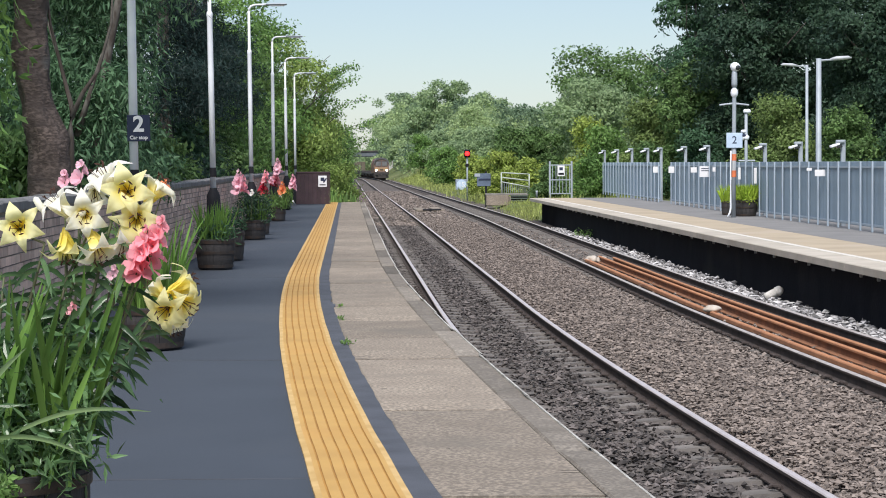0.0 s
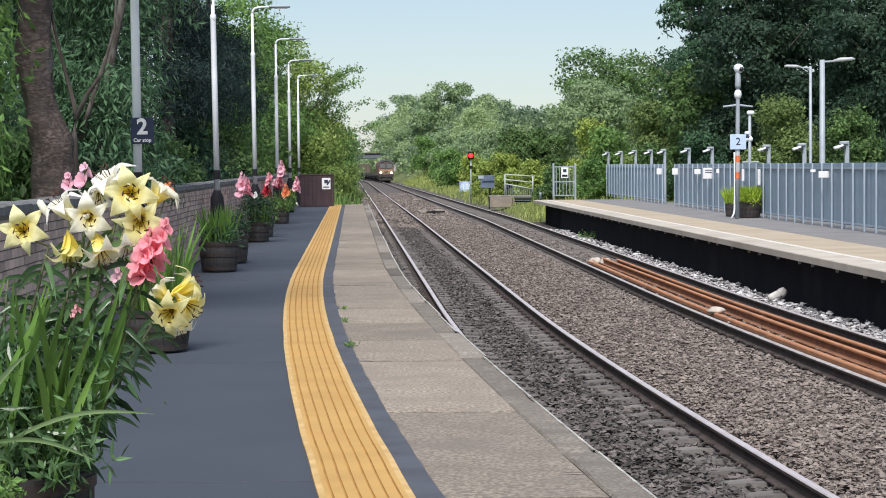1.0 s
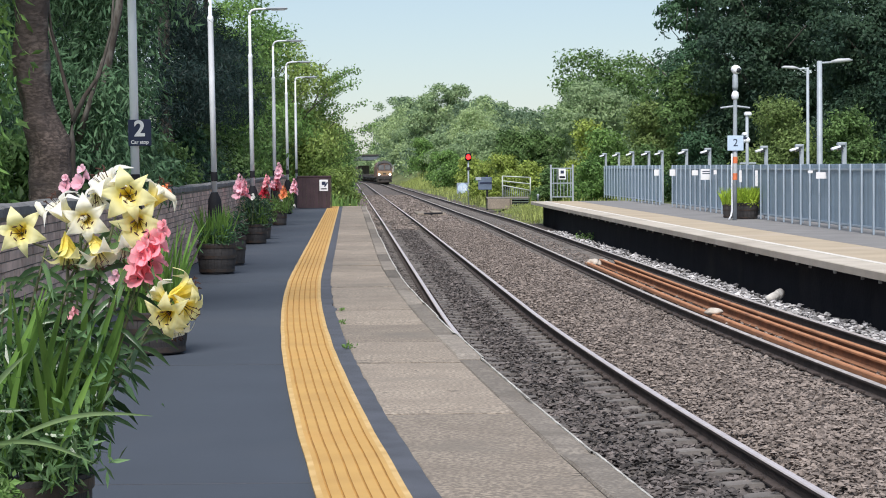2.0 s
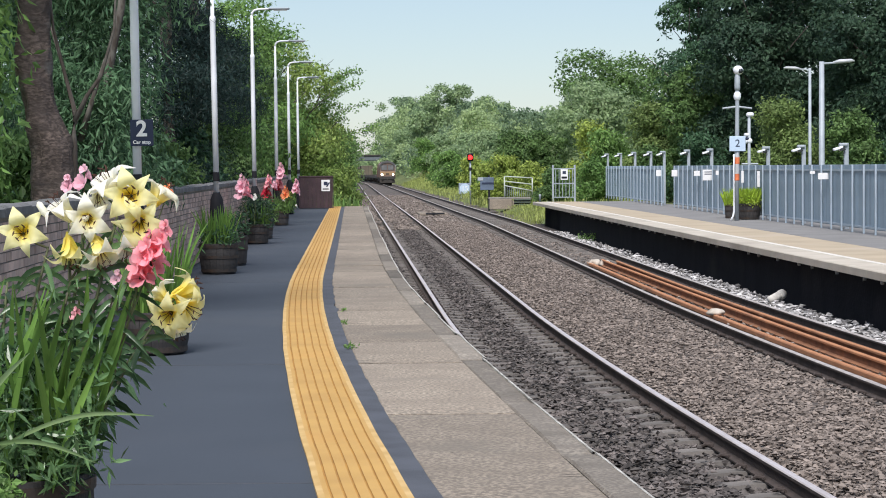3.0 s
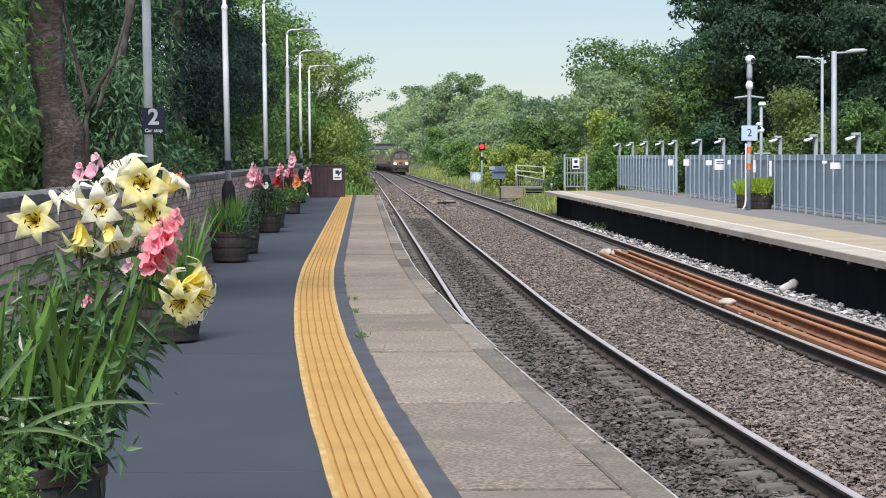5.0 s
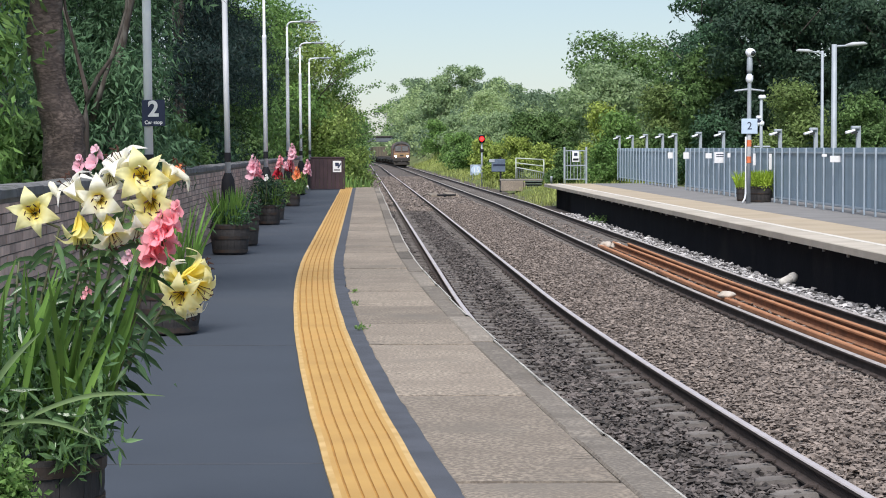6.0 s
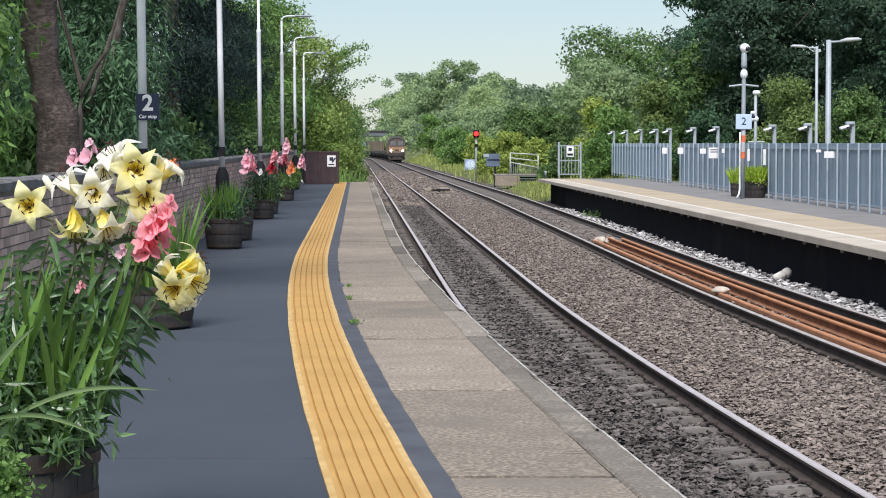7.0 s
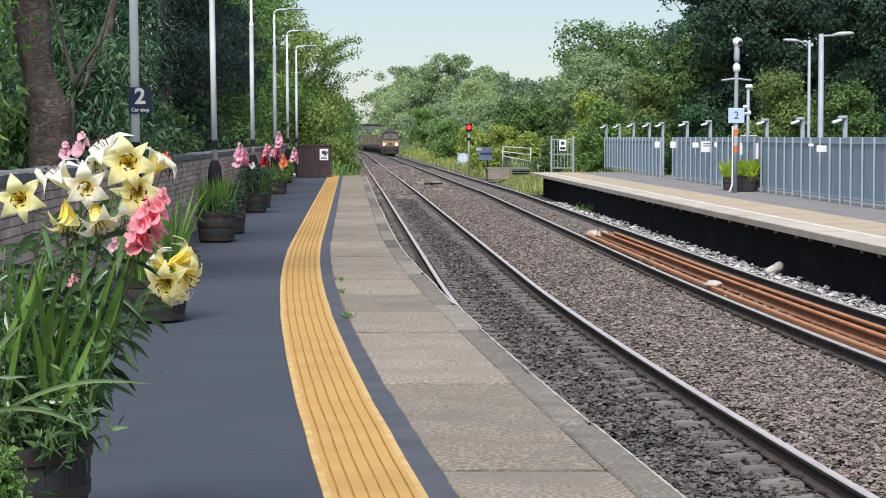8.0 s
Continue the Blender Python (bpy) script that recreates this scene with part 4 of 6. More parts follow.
    for k in range(380):
        y = r.uniform(325, 600)
        d = r.uniform(0.0, 60) if y > 370 else r.uniform(2.5, 60)
        x = far_line(0.75)(y) + 1.5 + d
        low = ground_z(x, y)
        top = (2.5 + 11.0 * smooth(0, 11, d) - 2.5 * smooth(14, 34, d) - 2.0 * smooth(34, 60, d)) * y / 380
        s = r.uniform(1.3, 2.9)
        z = low + 0.5 + max(0.3, top - s * 0.8 - low) * r.random() ** 0.6
        kinds[0 if r.random() < 0.5 else 1 if r.random() < 0.6 else 2].append((x, y, z, s, s, s * 0.85))
    for k in range(90):
        y, q = r.uniform(485, 600), r.uniform(-0.0372, -0.012)
        top = 1.5 + y * (0.0075 + 0.017 * smooth(-0.038, -0.028, q) + 0.008 * smooth(-0.028, -0.018, q))
        s = r.uniform(2.0, 3.4)
        kinds[k % 2].append((q * y + s * 0.5, y, max(-1.5, (top - s) * r.random() ** 0.5), s, s, s * 0.9))
    for bl, m, sd in zip(kinds, (LEAF_HAZE, LEAF_HAZEPALE, LEAF_HAZEDARK), (5, 6, 7)):
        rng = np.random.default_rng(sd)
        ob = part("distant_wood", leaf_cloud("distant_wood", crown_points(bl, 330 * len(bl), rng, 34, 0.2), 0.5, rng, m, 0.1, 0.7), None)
        tagged(ob, "distant woodland on a rise beside the line, haze in its colour", "woodland", kind="stuff")
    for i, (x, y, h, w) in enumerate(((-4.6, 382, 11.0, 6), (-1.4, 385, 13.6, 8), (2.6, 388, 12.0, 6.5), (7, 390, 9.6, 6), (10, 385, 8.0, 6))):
        plain_tree((x, y), h, w, 5000, 0.55, LEAF_HAZE, "distant tree on the crest of the rise, haze in its colour", 240 + i, 0.1, 6, 0.1, "trees on the crest")


right_trees()


def grass_tufts(name, places, blade, rng, material, n_each, spread):
    pts = np.concatenate([np.array(p) + rng.standard_normal((n_each, 3)) * np.array([spread, spread, 0]) for p in places])
    n = len(pts)
    a = rng.random(n) * 6.283
    h = blade * (0.5 + rng.random(n))
    lean = h * (0.15 + 0.5 * rng.random(n))
    w = 0.012 * (blade / 0.3) * (0.7 + rng.random(n))
    dx, dy = np.cos(a), np.sin(a)
    v0 = pts + np.stack([-dy * w, dx * w, 0 * w], -1)
    v1 = pts + np.stack([dy * w, -dx * w, 0 * w], -1)
    mid = pts + np.stack([dx * lean * 0.35, dy * lean * 0.35, h * 0.65], -1)
    m0, m1 = mid + np.stack([-dy * w, dx * w, 0 * w], -1) * 0.8, mid + np.stack([dy * w, -dx * w, 0 * w], -1) * 0.8
    tip = pts + np.stack([dx * lean, dy * lean, h], -1)
    v = np.stack([v0, v1, m1, m0, tip], 1).reshape(-1, 3)
    i = 5 * np.arange(n)[:, None]
    f = [tuple(q) for q in np.concatenate([i + np.array([[0, 1, 2]]), i + np.array([[0, 2, 3]]), i + np.array([[3, 2, 4]])], 1).reshape(-1, 3).tolist()]
    me = raw_mesh(name, v, f)
    me.materials.append(material)
    return me


rng = np.random.default_rng(77)
pl = [(x, y, ground_z(x, y)) for x, y in zip(rng.uniform(3.9, 5.6, 16), rng.uniform(93.5, 106, 16))]
for k in range(1100):
    y = rng.uniform(95, 330)
    x = far_line(0.75)(y) + rng.uniform(1.6, 7)
    if not (99 < y < 123 and x < 6.0):
        pl.append((x, y, ground_z(x, y)))
low = [(x, y, ground_z(x, y)) for x, y in zip(rng.uniform(3.4, 6.2, 220), rng.uniform(93.4, 118, 220))]
tagged(part("grass", grass_tufts("grass", low, 0.14, rng, GRASSBLADE, 40, 0.4), None), "short rough grass on the slope past the platform", "grass", kind="stuff")
tagged(part("grass", grass_tufts("grass", pl, 0.34, rng, GRASSBLADE, 26, 0.5), None), "long dry grass on the railway verge", "grass", kind="stuff")
pl = []
for k in range(260):
    y = rng.uniform(80, 130)
    x = near_line(N_L)(y) - rng.uniform(1.6, 4.5)
    if not (99 < y < 123 and x < 6.0):
        pl.append((x, y, ground_z(x, y)))
tagged(part("grass", grass_tufts("grass", pl, 0.45, rng, LEAF_LIGHT, 26, 0.4), None), "weeds at the end of the platform ramp", "grass", kind="stuff")
for x, y, s in ((-0.8, 17.1, 0.028), (-1.0, 19.9, 0.014), (-1.08, 21.6, 0.012), (-1.62, 31.9, 0.03), (4.9, 71, 0.25)):
    z = 0.0 if y < 30 else -1.15
    pts = np.array([x, y, z + s * 0.5]) + rng.standard_normal((int(900 * s) + 20, 3)) * np.array([s, s * 1.5, s * 0.4])
    pts[:, 2] = np.maximum(pts[:, 2], z + 0.004)
    tagged(part("weed_plant", leaf_cloud("weed_plant", pts, 0.03 + 0.25 * s, rng, LEAF_LIGHT, -0.4, 0.4), None), "small green weed growing in a joint", "weed", "weeds in the joints", "stuff")


# ---- things on the near platform ----
TRAIN_DARK = mat("dark_underframe", (0.03, 0.029, 0.03), (0.05, 0.042, 0.036), 1, 0.8, bump=0.2)
def brick_mesh():
    b = box(0.215, 0.1, 0.065, bevel=0.006)
    me = bpy.data.meshes.new("brick")
    b.to_mesh(me)
    b.free()
    me.materials.append(BRICK)
    return me


def build_wall():
    """Brick boundary wall with a stone cap; the bricks lie along the line of the wall."""
    Y0, Y1, H = -6.0, 76.4, 1.16
    xw = back_line(WALL_D)
    root = empty("wall_boundary")
    tagged(root, "weathered reddish brown brick boundary wall with stone cap", "wall", kind="structure")
    part("mortar_core", sweep("mortar_core", [(-0.2, -0.1), (-0.2, H), (-0.006, H), (-0.006, -0.1)], xw, steps_of(Y0, Y1, 5), mats=[MORTAR]), None, root)
    y = Y0
    r = random.Random(3)
    while y < Y1:
        y2 = min(Y1, y + 0.6)
        dz = r.uniform(-0.004, 0.006)
        part("cap_stone", sweep("cap_stone", [(-0.24, H), (-0.24, H + 0.06 + dz), (-0.2, H + 0.08 + dz), (0.0, H + 0.08 + dz), (0.035, H + 0.06 + dz), (0.035, H)], xw, [y + 0.004, y2 - 0.004], mats=[CAPSTONE]), None, root)
        y = y2
    bm_, verts, faces = brick_mesh(), [], []
    cube = [(x, yy, z) for x in (-0.05, 0.006) for yy in (-0.1075, 0.1075) for z in (0, 0.065)]
    cf = [(4, 6, 7, 5), (0, 4, 5, 1), (2, 3, 7, 6), (1, 5, 7, 3)]
    ang = math.degrees(math.atan(0.0412))
    courses = int(H / 0.075)
    for c in range(courses):
        y = Y0 + (0.1125 if c % 2 else 0)
        while y < Y1 - 0.1:
            o = r.uniform(-0.003, 0.004)
            z = c * 0.075 + 0.006
            if 24.2 <= y <= 32.2 and c >= courses - 8:
                ob = part("brick", bm_, None, root)
                ob.matrix_basis = pose(xw(y) + o - 0.044, y, z, 0, 0, 90 + ang)
            else:
                k = len(verts)
                verts += [(xw(y + p[1]) + p[0] + o, y + p[1], z + p[2]) for p in cube]
                faces += [tuple(k + i for i in f) for f in cf]
            y += 0.225
    tagged(part("brickwork", raw_mesh("brickwork", verts, faces), BRICK_I, root), kind="stuff")


def lamp_post(at, top, lean, sign=False):
    """Swan-neck platform lamp: stepped white column on a black sleeve."""
    root = empty("street_lamp", pose(*at, 0, lean, 0))
    tagged(root, "white platform lamp post with black base sleeve and curved arm", "lamp post", "platform lamp posts")
    part("base_sleeve", lathe([(0.11, 0), (0.115, 0.05), (0.115, 0.85), (0.105, 1.0), (0.062, 1.1), (0.06, 1.12)], 20), BLACKPAINT, root, smooth=True)
    part("column", lathe([(0.048, 1.1), (0.048, 3.0), (0.046, 3.9), (0.053, 3.93), (0.048, 3.97), (0.031, 4.0), (0.027, top - 0.12)], 16), WHITEPOLE, root, smooth=True)
    part("black_band", lathe([(0.0535, 1.3), (0.0545, 1.31), (0.0545, 1.44), (0.0535, 1.45)], 16), BLACKPAINT, root, smooth=True)
    arm = [(0, 0, top - 0.14), (0.015, 0, top - 0.06), (0.06, 0, top - 0.01), (0.14, 0, top + 0.01), (0.45, 0, top + 0.02)]
    part("arm", pipe(arm, [0.026, 0.025, 0.024, 0.023, 0.022], 10), WHITEPOLE, root, smooth=True)
    head = part("lantern", box(0.46, 0.15, 0.045, (0.6, 0, top - 0.005), 0.02), GREYPOLE, root, "grey lamp head")
    part("lens", box(0.3, 0.1, 0.02, (0.62, 0, top - 0.022), 0.006), WHITE, head)
    if sign:
        board = part("sign_board", box(0.25, 0.012, 0.285, (0.068, -0.075, 1.755), 0.004), NAVY, root, "navy stop board with white number and words")
        for body, size, z in (("2", 0.235, 1.935), ("Car stop", 0.054, 1.795)):
            t = part("lettering", text_mesh(body, size, size * 0.03), WHITE, board)
            t.matrix_basis = pose(0.068, -0.0835, z, 90, 0, 0)
        part("bracket", box(0.12, 0.05, 0.03, (0, -0.05, 1.9)), GREYPOLE, root)
    return root


def half_barrel(at, r, h, label, tall=False, planks=18):
    root = empty("barrel_planter", pose(*at))
    tagged(root, label, "planter", "barrel planters")
    stave = bmesh.new()
    a = math.pi / planks * 0.97
    prof = [(0.86, 0.0), (0.95, 0.3), (1.0, 0.7), (1.0, 1.0)]
    rings = []
    for q, t in prof:
        rr = r * q
        rings.append([stave.verts.new((rr * math.cos(s), rr * math.sin(s), h * t)) for s in (-a, 0, a)] + [stave.verts.new(((rr - 0.025) * math.cos(s), (rr - 0.025) * math.sin(s), h * t)) for s in (a, -a)])
    for p, q in zip(rings, rings[1:]):
        for k in range(5):
            stave.faces.new((p[k], p[(k + 1) % 5], q[(k + 1) % 5], q[k]))
    stave.faces.new(rings[-1])
    stave.faces.new(rings[0][::-1])
    me = bpy.data.meshes.new("stave")
    stave.to_mesh(me)
    stave.free()
    me.materials.append(OAK)
    for k in range(planks):
        s = part("stave", me, None, root)
        s.matrix_basis = pose(0, 0, 0, 0, 0, 360 * k / planks)
    for t in (0.1, 0.55, 0.9):
        q = 0.86 + 0.3 * t if t < 0.3 else 0.95 + 0.1 * (t - 0.3) if t < 0.7 else 1.0
        part("hoop", lathe([(r * q - 0.008, h * t - 0.022), (r * q + 0.009, h * t - 0.022), (r * q + 0.01, h * t + 0.022), (r * q - 0.008, h * t + 0.022)], 36), HOOP, root)
    part("soil", lathe([(r * 0.9, h * 0.8), (r * 0.9, h * 0.88), (r * 0.5, h * 0.93), (0.01, h * 0.95)], 20), SOIL, root)
    return root


# flowers ------------------------------------------------------------
def petal_mesh(half_width, seed):
    """One recurved petal of a trumpet lily that grows from the origin and spreads along +X; the flower faces +Z."""
    b = bmesh.new()
    rows = []
    for i in range(11):
        t = i / 10
        rad = 0.006 + 0.024 * t + 0.068 * t ** 2.2
        z = 0.104 * math.sin(min(1.0, t / 0.74) * math.pi / 2) - 0.034 * max(0.0, (t - 0.74) / 0.26) ** 1.4
        w = half_width * math.sin(math.pi * (0.1 + 0.88 * t) ** 0.92) ** 0.7 * (1 - 0.7 * t ** 9)
        row = []
        for q in (-1, -0.6, -0.25, 0, 0.25, 0.6, 1):
            cup = 0.009 * q * q * (1 - 1.5 * t) - 0.0025 * math.exp(-(q / 0.15) ** 2)
            ruffle = 0.0035 * math.sin(11 * t + 2.2 * seed + (2 if q > 0 else 0)) * abs(q) ** 2 * t
            row.append(b.verts.new((rad - 0.004 * q * q * (1 - t), q * w, z + cup + ruffle)))
        rows.append(row)
    for p, q in zip(rows, rows[1:]):
        for j in range(6):
            b.faces.new((p[j], p[j + 1], q[j + 1], q[j]))
    me = bpy.data.meshes.new("petal")
    b.to_mesh(me)
    b.free()
    me.shade_smooth()
    return me


def stamen_mesh():
    b = bmesh.new()
    tip = Vector((0.026, 0, 0.128))
    pipe([(0.002, 0, 0.01), (0.012, 0, 0.08), tip], [0.0014, 0.0012, 0.001], 4, b)
    d = Vector((0.25, 0.75, 0.6)).normalized() * 0.011
    pipe([tip - d, tip, tip + d], [0.0015, 0.0032, 0.0015], 5, b)
    me = bpy.data.meshes.new("stamen")
    b.to_mesh(me)
    b.free()
    me.materials.append(ANTHER)
    return me


def throat_mesh():
    b = bmesh.new()
    rings = [[b.verts.new((r * math.cos(k * 0.5236), r * math.sin(k * 0.5236), z)) for k in range(12)] for r, z in ((0.004, -0.012), (0.008, 0.0), (0.012, 0.02), (0.017, 0.04))]
    for p, q in zip(rings, rings[1:]):
        for k in range(12):
            b.faces.new((p[k], p[(k + 1) % 12], q[(k + 1) % 12], q[k]))
    me = bpy.data.meshes.new("throat")
    b.to_mesh(me)
    b.free()
    me.shade_smooth()
    return me


STAMEN, THROAT = stamen_mesh(), throat_mesh()
PETAL_BY, THROAT_BY = {}, {}
for m_ in (PETAL_CREAM, PETAL_YELLOW, PETAL_WHITE):
    PETAL_BY[m_] = [petal_mesh(w_, i_) for i_, w_ in enumerate((0.025, 0.034, 0.024, 0.035))]
    THROAT_BY[m_] = THROAT.copy()
    for me_ in PETAL_BY[m_] + [THROAT_BY[m_]]:
        me_.materials.append(m_)


def aim(at, way, spin=0):
    q = Vector(way).normalized().to_track_quat("Z", "Y").to_matrix().to_4x4()
    return Matrix.Translation(at) @ q @ pose(0, 0, 0, 0, 0, spin)


def strap(b, foot, tip, w, bend=0.25, n=7, twist=0.0):
    """A long blade-like leaf from foot to tip, bowed upwards."""
    foot, tip = Vector(foot), Vector(tip)
    d = tip - foot
    side = d.cross(Vector((0, 1, 0.15)))
    side = (side if side.length > 1e-4 else Vector((1, 0, 0))).normalized()
    side = (Matrix.Rotation(twist, 3, d.normalized()) @ side)
    rows = []
    for i in range(n + 1):
        t = i / n
        p = foot + d * t + Vector((0, 0, 1)) * bend * d.length * math.sin(math.pi * t) * 0.6
        ww = w * (0.55 + 0.9 * t) * (1 - t ** 3) * 0.5 + 0.0006
        up = d.cross(side).normalized() * ww * 0.35
        rows.append([b.verts.new(p - side * ww + up), b.verts.new(p), b.verts.new(p + side * ww + up)])
    for p, q in zip(rows, rows[1:]):
        b.faces.new((p[0], p[1], q[1], q[0]))
        b.faces.new((p[1], p[2], q[2], q[1]))


def gladiolus_spike(root, foot, top, material, n=11, size=0.06, name="flower_spike"):
    foot, top = Vector(foot), Vector(top)
    part("stem", pipe([foot, foot.lerp(top, 0.5) + Vector((0.01, 0, 0.01)), top], [0.006, 0.005, 0.002], 6), STEM, root)
    b = bmesh.new()
    r = random.Random(int(abs(top.x) * 1000) + n)
    length = (top - foot).length
    for k in range(n):
        t = 1 - (size * 0.62 * k) / length
        p = foot.lerp(top, t)
        s = size * (0.45 + 0.75 * min(1, k / 5))
        a = (k % 2) * 2.3 - 2.2 + r.uniform(-0.5, 0.5)
        way = Vector((math.cos(a), math.sin(a), 0.35)).normalized()
        q = way.to_track_quat("Z", "Y")
        for j in range(6):
            ph = j * math.pi / 3 + r.random()
            row = []
            for i, (rad, z, w) in enumerate(((0.1, 0.0, 0.15), (0.4, 0.45, 0.42), (0.75, 0.75, 0.5), (1.05, 0.8 + r.uniform(-0.2, 0.1), 0.22))):
                ring = []
                for e in (-1, 0, 1):
                    x, y = rad * s, e * w * s
                    v = Vector((x * math.cos(ph) - y * math.sin(ph), x * math.sin(ph) + y * math.cos(ph), z * s + 0.08 * s * e * e + 0.05 * s * math.sin(7 * i + e * 3 + j)))
                    ring.append(b.verts.new(p + q @ v))
                row.append(ring)
            for c, d in zip(row, row[1:]):
                for e in (0, 1):
                    b.faces.new((c[e], c[e + 1], d[e + 1], d[e]))
    return part(name, b, material, root, smooth=True)


def lily_stem(root, foot, top, rng, leaves=26, span=(0.15, 0.9), size=0.13):
    foot, top = Vector(foot), Vector(top)
    mid = foot.lerp(top, 0.55) + Vector((rng.uniform(-0.03, 0.03), rng.uniform(-0.03, 0.03), 0.03))
    pts = [foot, foot.lerp(mid, 0.5) + Vector((0, 0, 0.01)), mid, mid.lerp(top, 0.6), top]
    part("stem", pipe(pts, [0.008, 0.0075, 0.007, 0.006, 0.004], 7), STEM, root, smooth=True)
    b = bmesh.new()
    for k in range(leaves):
        t = span[0] + (span[1] - span[0]) * k / leaves
        p = foot.lerp(mid, t / 0.6) if t < 0.6 else mid.lerp(top, (t - 0.6) / 0.4)
        a = k * 2.4 + rng.uniform(-0.3, 0.3)
        L = size * rng.uniform(0.7, 1.25)
        tip = p + Vector((math.cos(a) * L, math.sin(a) * L, L * rng.uniform(-0.95, 0.1)))
        strap(b, p, tip, 0.022 * rng.uniform(0.8, 1.2), 0.25, 4, rng.uniform(-0.5, 0.5))
    part("leaf_clump", b, LEAF_LILY, root, smooth=True)


def lily(root, at, way, material, spin=0, scale=1.0, stem_to=None, rng=None):
    """A trumpet lily whose mouth is at `at`: six single petals, alternately broad and narrow, and six stamens."""
    f = part("lily_flower", THROAT_BY[material], None, root)
    f.matrix_basis = aim(at, way, spin) @ Matrix.Translation((0, 0, -0.09 * scale)) @ Matrix.Diagonal((scale, scale, scale, 1))
    for k in range(6):
        p = part("petal", PETAL_BY[material][k % 2 + 2 * rng.randint(0, 1)], None, f)
        p.matrix_basis = pose(0, 0, 0.003 * (k % 2), 0, 0, 60 * k + rng.uniform(-5, 5)) @ pose(0, 0, 0, 0, rng.uniform(-7, 9), 0)
    for k in range(6):
        part("stamen", STAMEN, None, f).matrix_basis = pose(0, 0, 0, 0, 0, 60 * k + 17 + rng.uniform(-8, 8))
    if stem_to is not None:
        base = f.matrix_basis @ Vector((0, 0, -0.01))
        end = Vector(stem_to)
        part("pedicel", pipe([base, base.lerp(end, 0.5) - Vector((0, 0, 0.01)), end], [0.004, 0.004, 0.005], 6), STEM, root)


def near_planter():
    half_barrel((-1.62, 7.5, 0), 0.32, 0.4, "weathered oak half barrel planter full of lilies")
    rng = random.Random(21)
    root = empty("lily_plant", pose(0, 0, 0))
    root.location = (-1.55, 7.5, 0.36)
    tagged(root, "tall lilies with cream and yellow trumpet flowers in a barrel", "lilies")
    O = Vector((-1.55, 7.5, 0.36))

    def loc(x, z, y=7.4):
        return Vector((x, y, z)) - O
    tops = {}
    for key, foot, top in (("a", (-1.62, 0.36), (-1.44, 1.22)), ("b", (-1.5, 0.36), (-1.3, 1.3)), ("c", (-1.45, 0.36), (-1.18, 1.36)), ("d", (-1.42, 0.36), (-1.08, 1.26)), ("e", (-1.55, 0.36), (-1.36, 1.1))):
        tops[key] = loc(*top, 7.45)
        lily_stem(root, loc(*foot, 7.5), tops[key], rng, 46, (0.25, 0.97), 0.13)
    for foot, top in (((-1.7, 0.36), (-1.62, 1.1)), ((-1.66, 0.36), (-1.55, 1.02)), ((-1.6, 0.36), (-1.48, 0.95)), ((-1.52, 0.36), (-1.38, 0.9)), ((-1.45, 0.36), (-1.2, 0.95))):
        lily_stem(root, loc(*foot, 7.62), loc(*top, 7.6), rng, 34, (0.25, 1.0), 0.14)
    C, Y_, W_ = PETAL_CREAM, PETAL_YELLOW, PETAL_WHITE
    for x, y, z, way, m, key, sc in ((-1.525, 7.4, 1.276, (0.12, -1, 0.05), Y_, "a", 1.0), (-1.392, 7.42, 1.375, (-0.55, -0.2, 0.65), W_, "b", 0.95), (-1.283, 7.38, 1.319, (0.15, -1, -0.1), C, "b", 0.95),
                                     (-1.222, 7.44, 1.46, (-0.5, -0.35, 0.75), W_, "c", 1.12), (-1.125, 7.36, 1.41, (0.12, -1, 0.05), Y_, "c", 1.08), (-1.025, 7.44, 1.425, (0.55, 0.1, 0.8), C, "d", 0.95),
                                     (-1.094, 7.38, 1.305, (0.15, -1, -0.2), Y_, "d", 1.08), (-1.235, 7.38, 1.19, (0.35, -0.45, -0.8), C, "e", 1.0), (-1.355, 7.42, 1.185, (0.15, -0.25, -0.95), Y_, "e", 0.95),
                                     (-1.145, 7.43, 1.21, (0.1, -0.4, -0.85), W_, "d", 0.95), (-1.26, 7.5, 1.39, (0.2, -0.6, -0.6), W_, "c", 0.85)):
        lily(root, loc(x, z, y), way, m, rng.uniform(0, 60), sc, tops[key], rng)
    # buds
    for x, z, dx, dz in ((-1.03, 1.44, 0.06, -0.045), (-1.35, 1.3, 0.06, 0.03), (-1.43, 1.33, -0.03, 0.05)):
        p = loc(x, z)
        part("bud", pipe([p, p + Vector((dx * 0.4, 0, dz * 0.4)), p + Vector((dx, 0, dz)), p + Vector((dx * 1.15, 0, dz * 1.15))], [0.006, 0.014, 0.012, 0.003], 10), PETAL_CREAM, root, smooth=True)
    # second, lower cluster leaning over the platform
    root = empty("lily_plant", pose(-1.3, 8.0, 0.38))
    tagged(root, "lower cluster of yellow lilies leaning over the platform", "lilies")
    O = Vector((-1.3, 8.0, 0.38))
    top2 = loc(-1.09, 0.98, 8.0)
    lily_stem(root, loc(-1.4, 0.38, 7.75), top2, rng, 34, (0.1, 0.92), 0.12)
    lily_stem(root, loc(-1.45, 0.38, 7.7), loc(-1.15, 0.85, 7.9), rng, 30, (0.1, 1.0), 0.12)
    for x, y, z, way, m, sc in ((-1.13, 8.04, 1.02, (-0.75, 0.1, 0.55), C, 0.8), (-1.075, 7.94, 0.935, (-0.1, -1, -0.2), Y_, 1.02), (-1.0, 8.04, 1.04, (0.85, 0.35, 0.4), Y_, 0.95), (-0.995, 8.0, 0.955, (0.75, -0.55, -0.45), Y_, 0.92), (-1.05, 8.03, 0.865, (0.2, -0.2, -0.95), C, 0.8)):
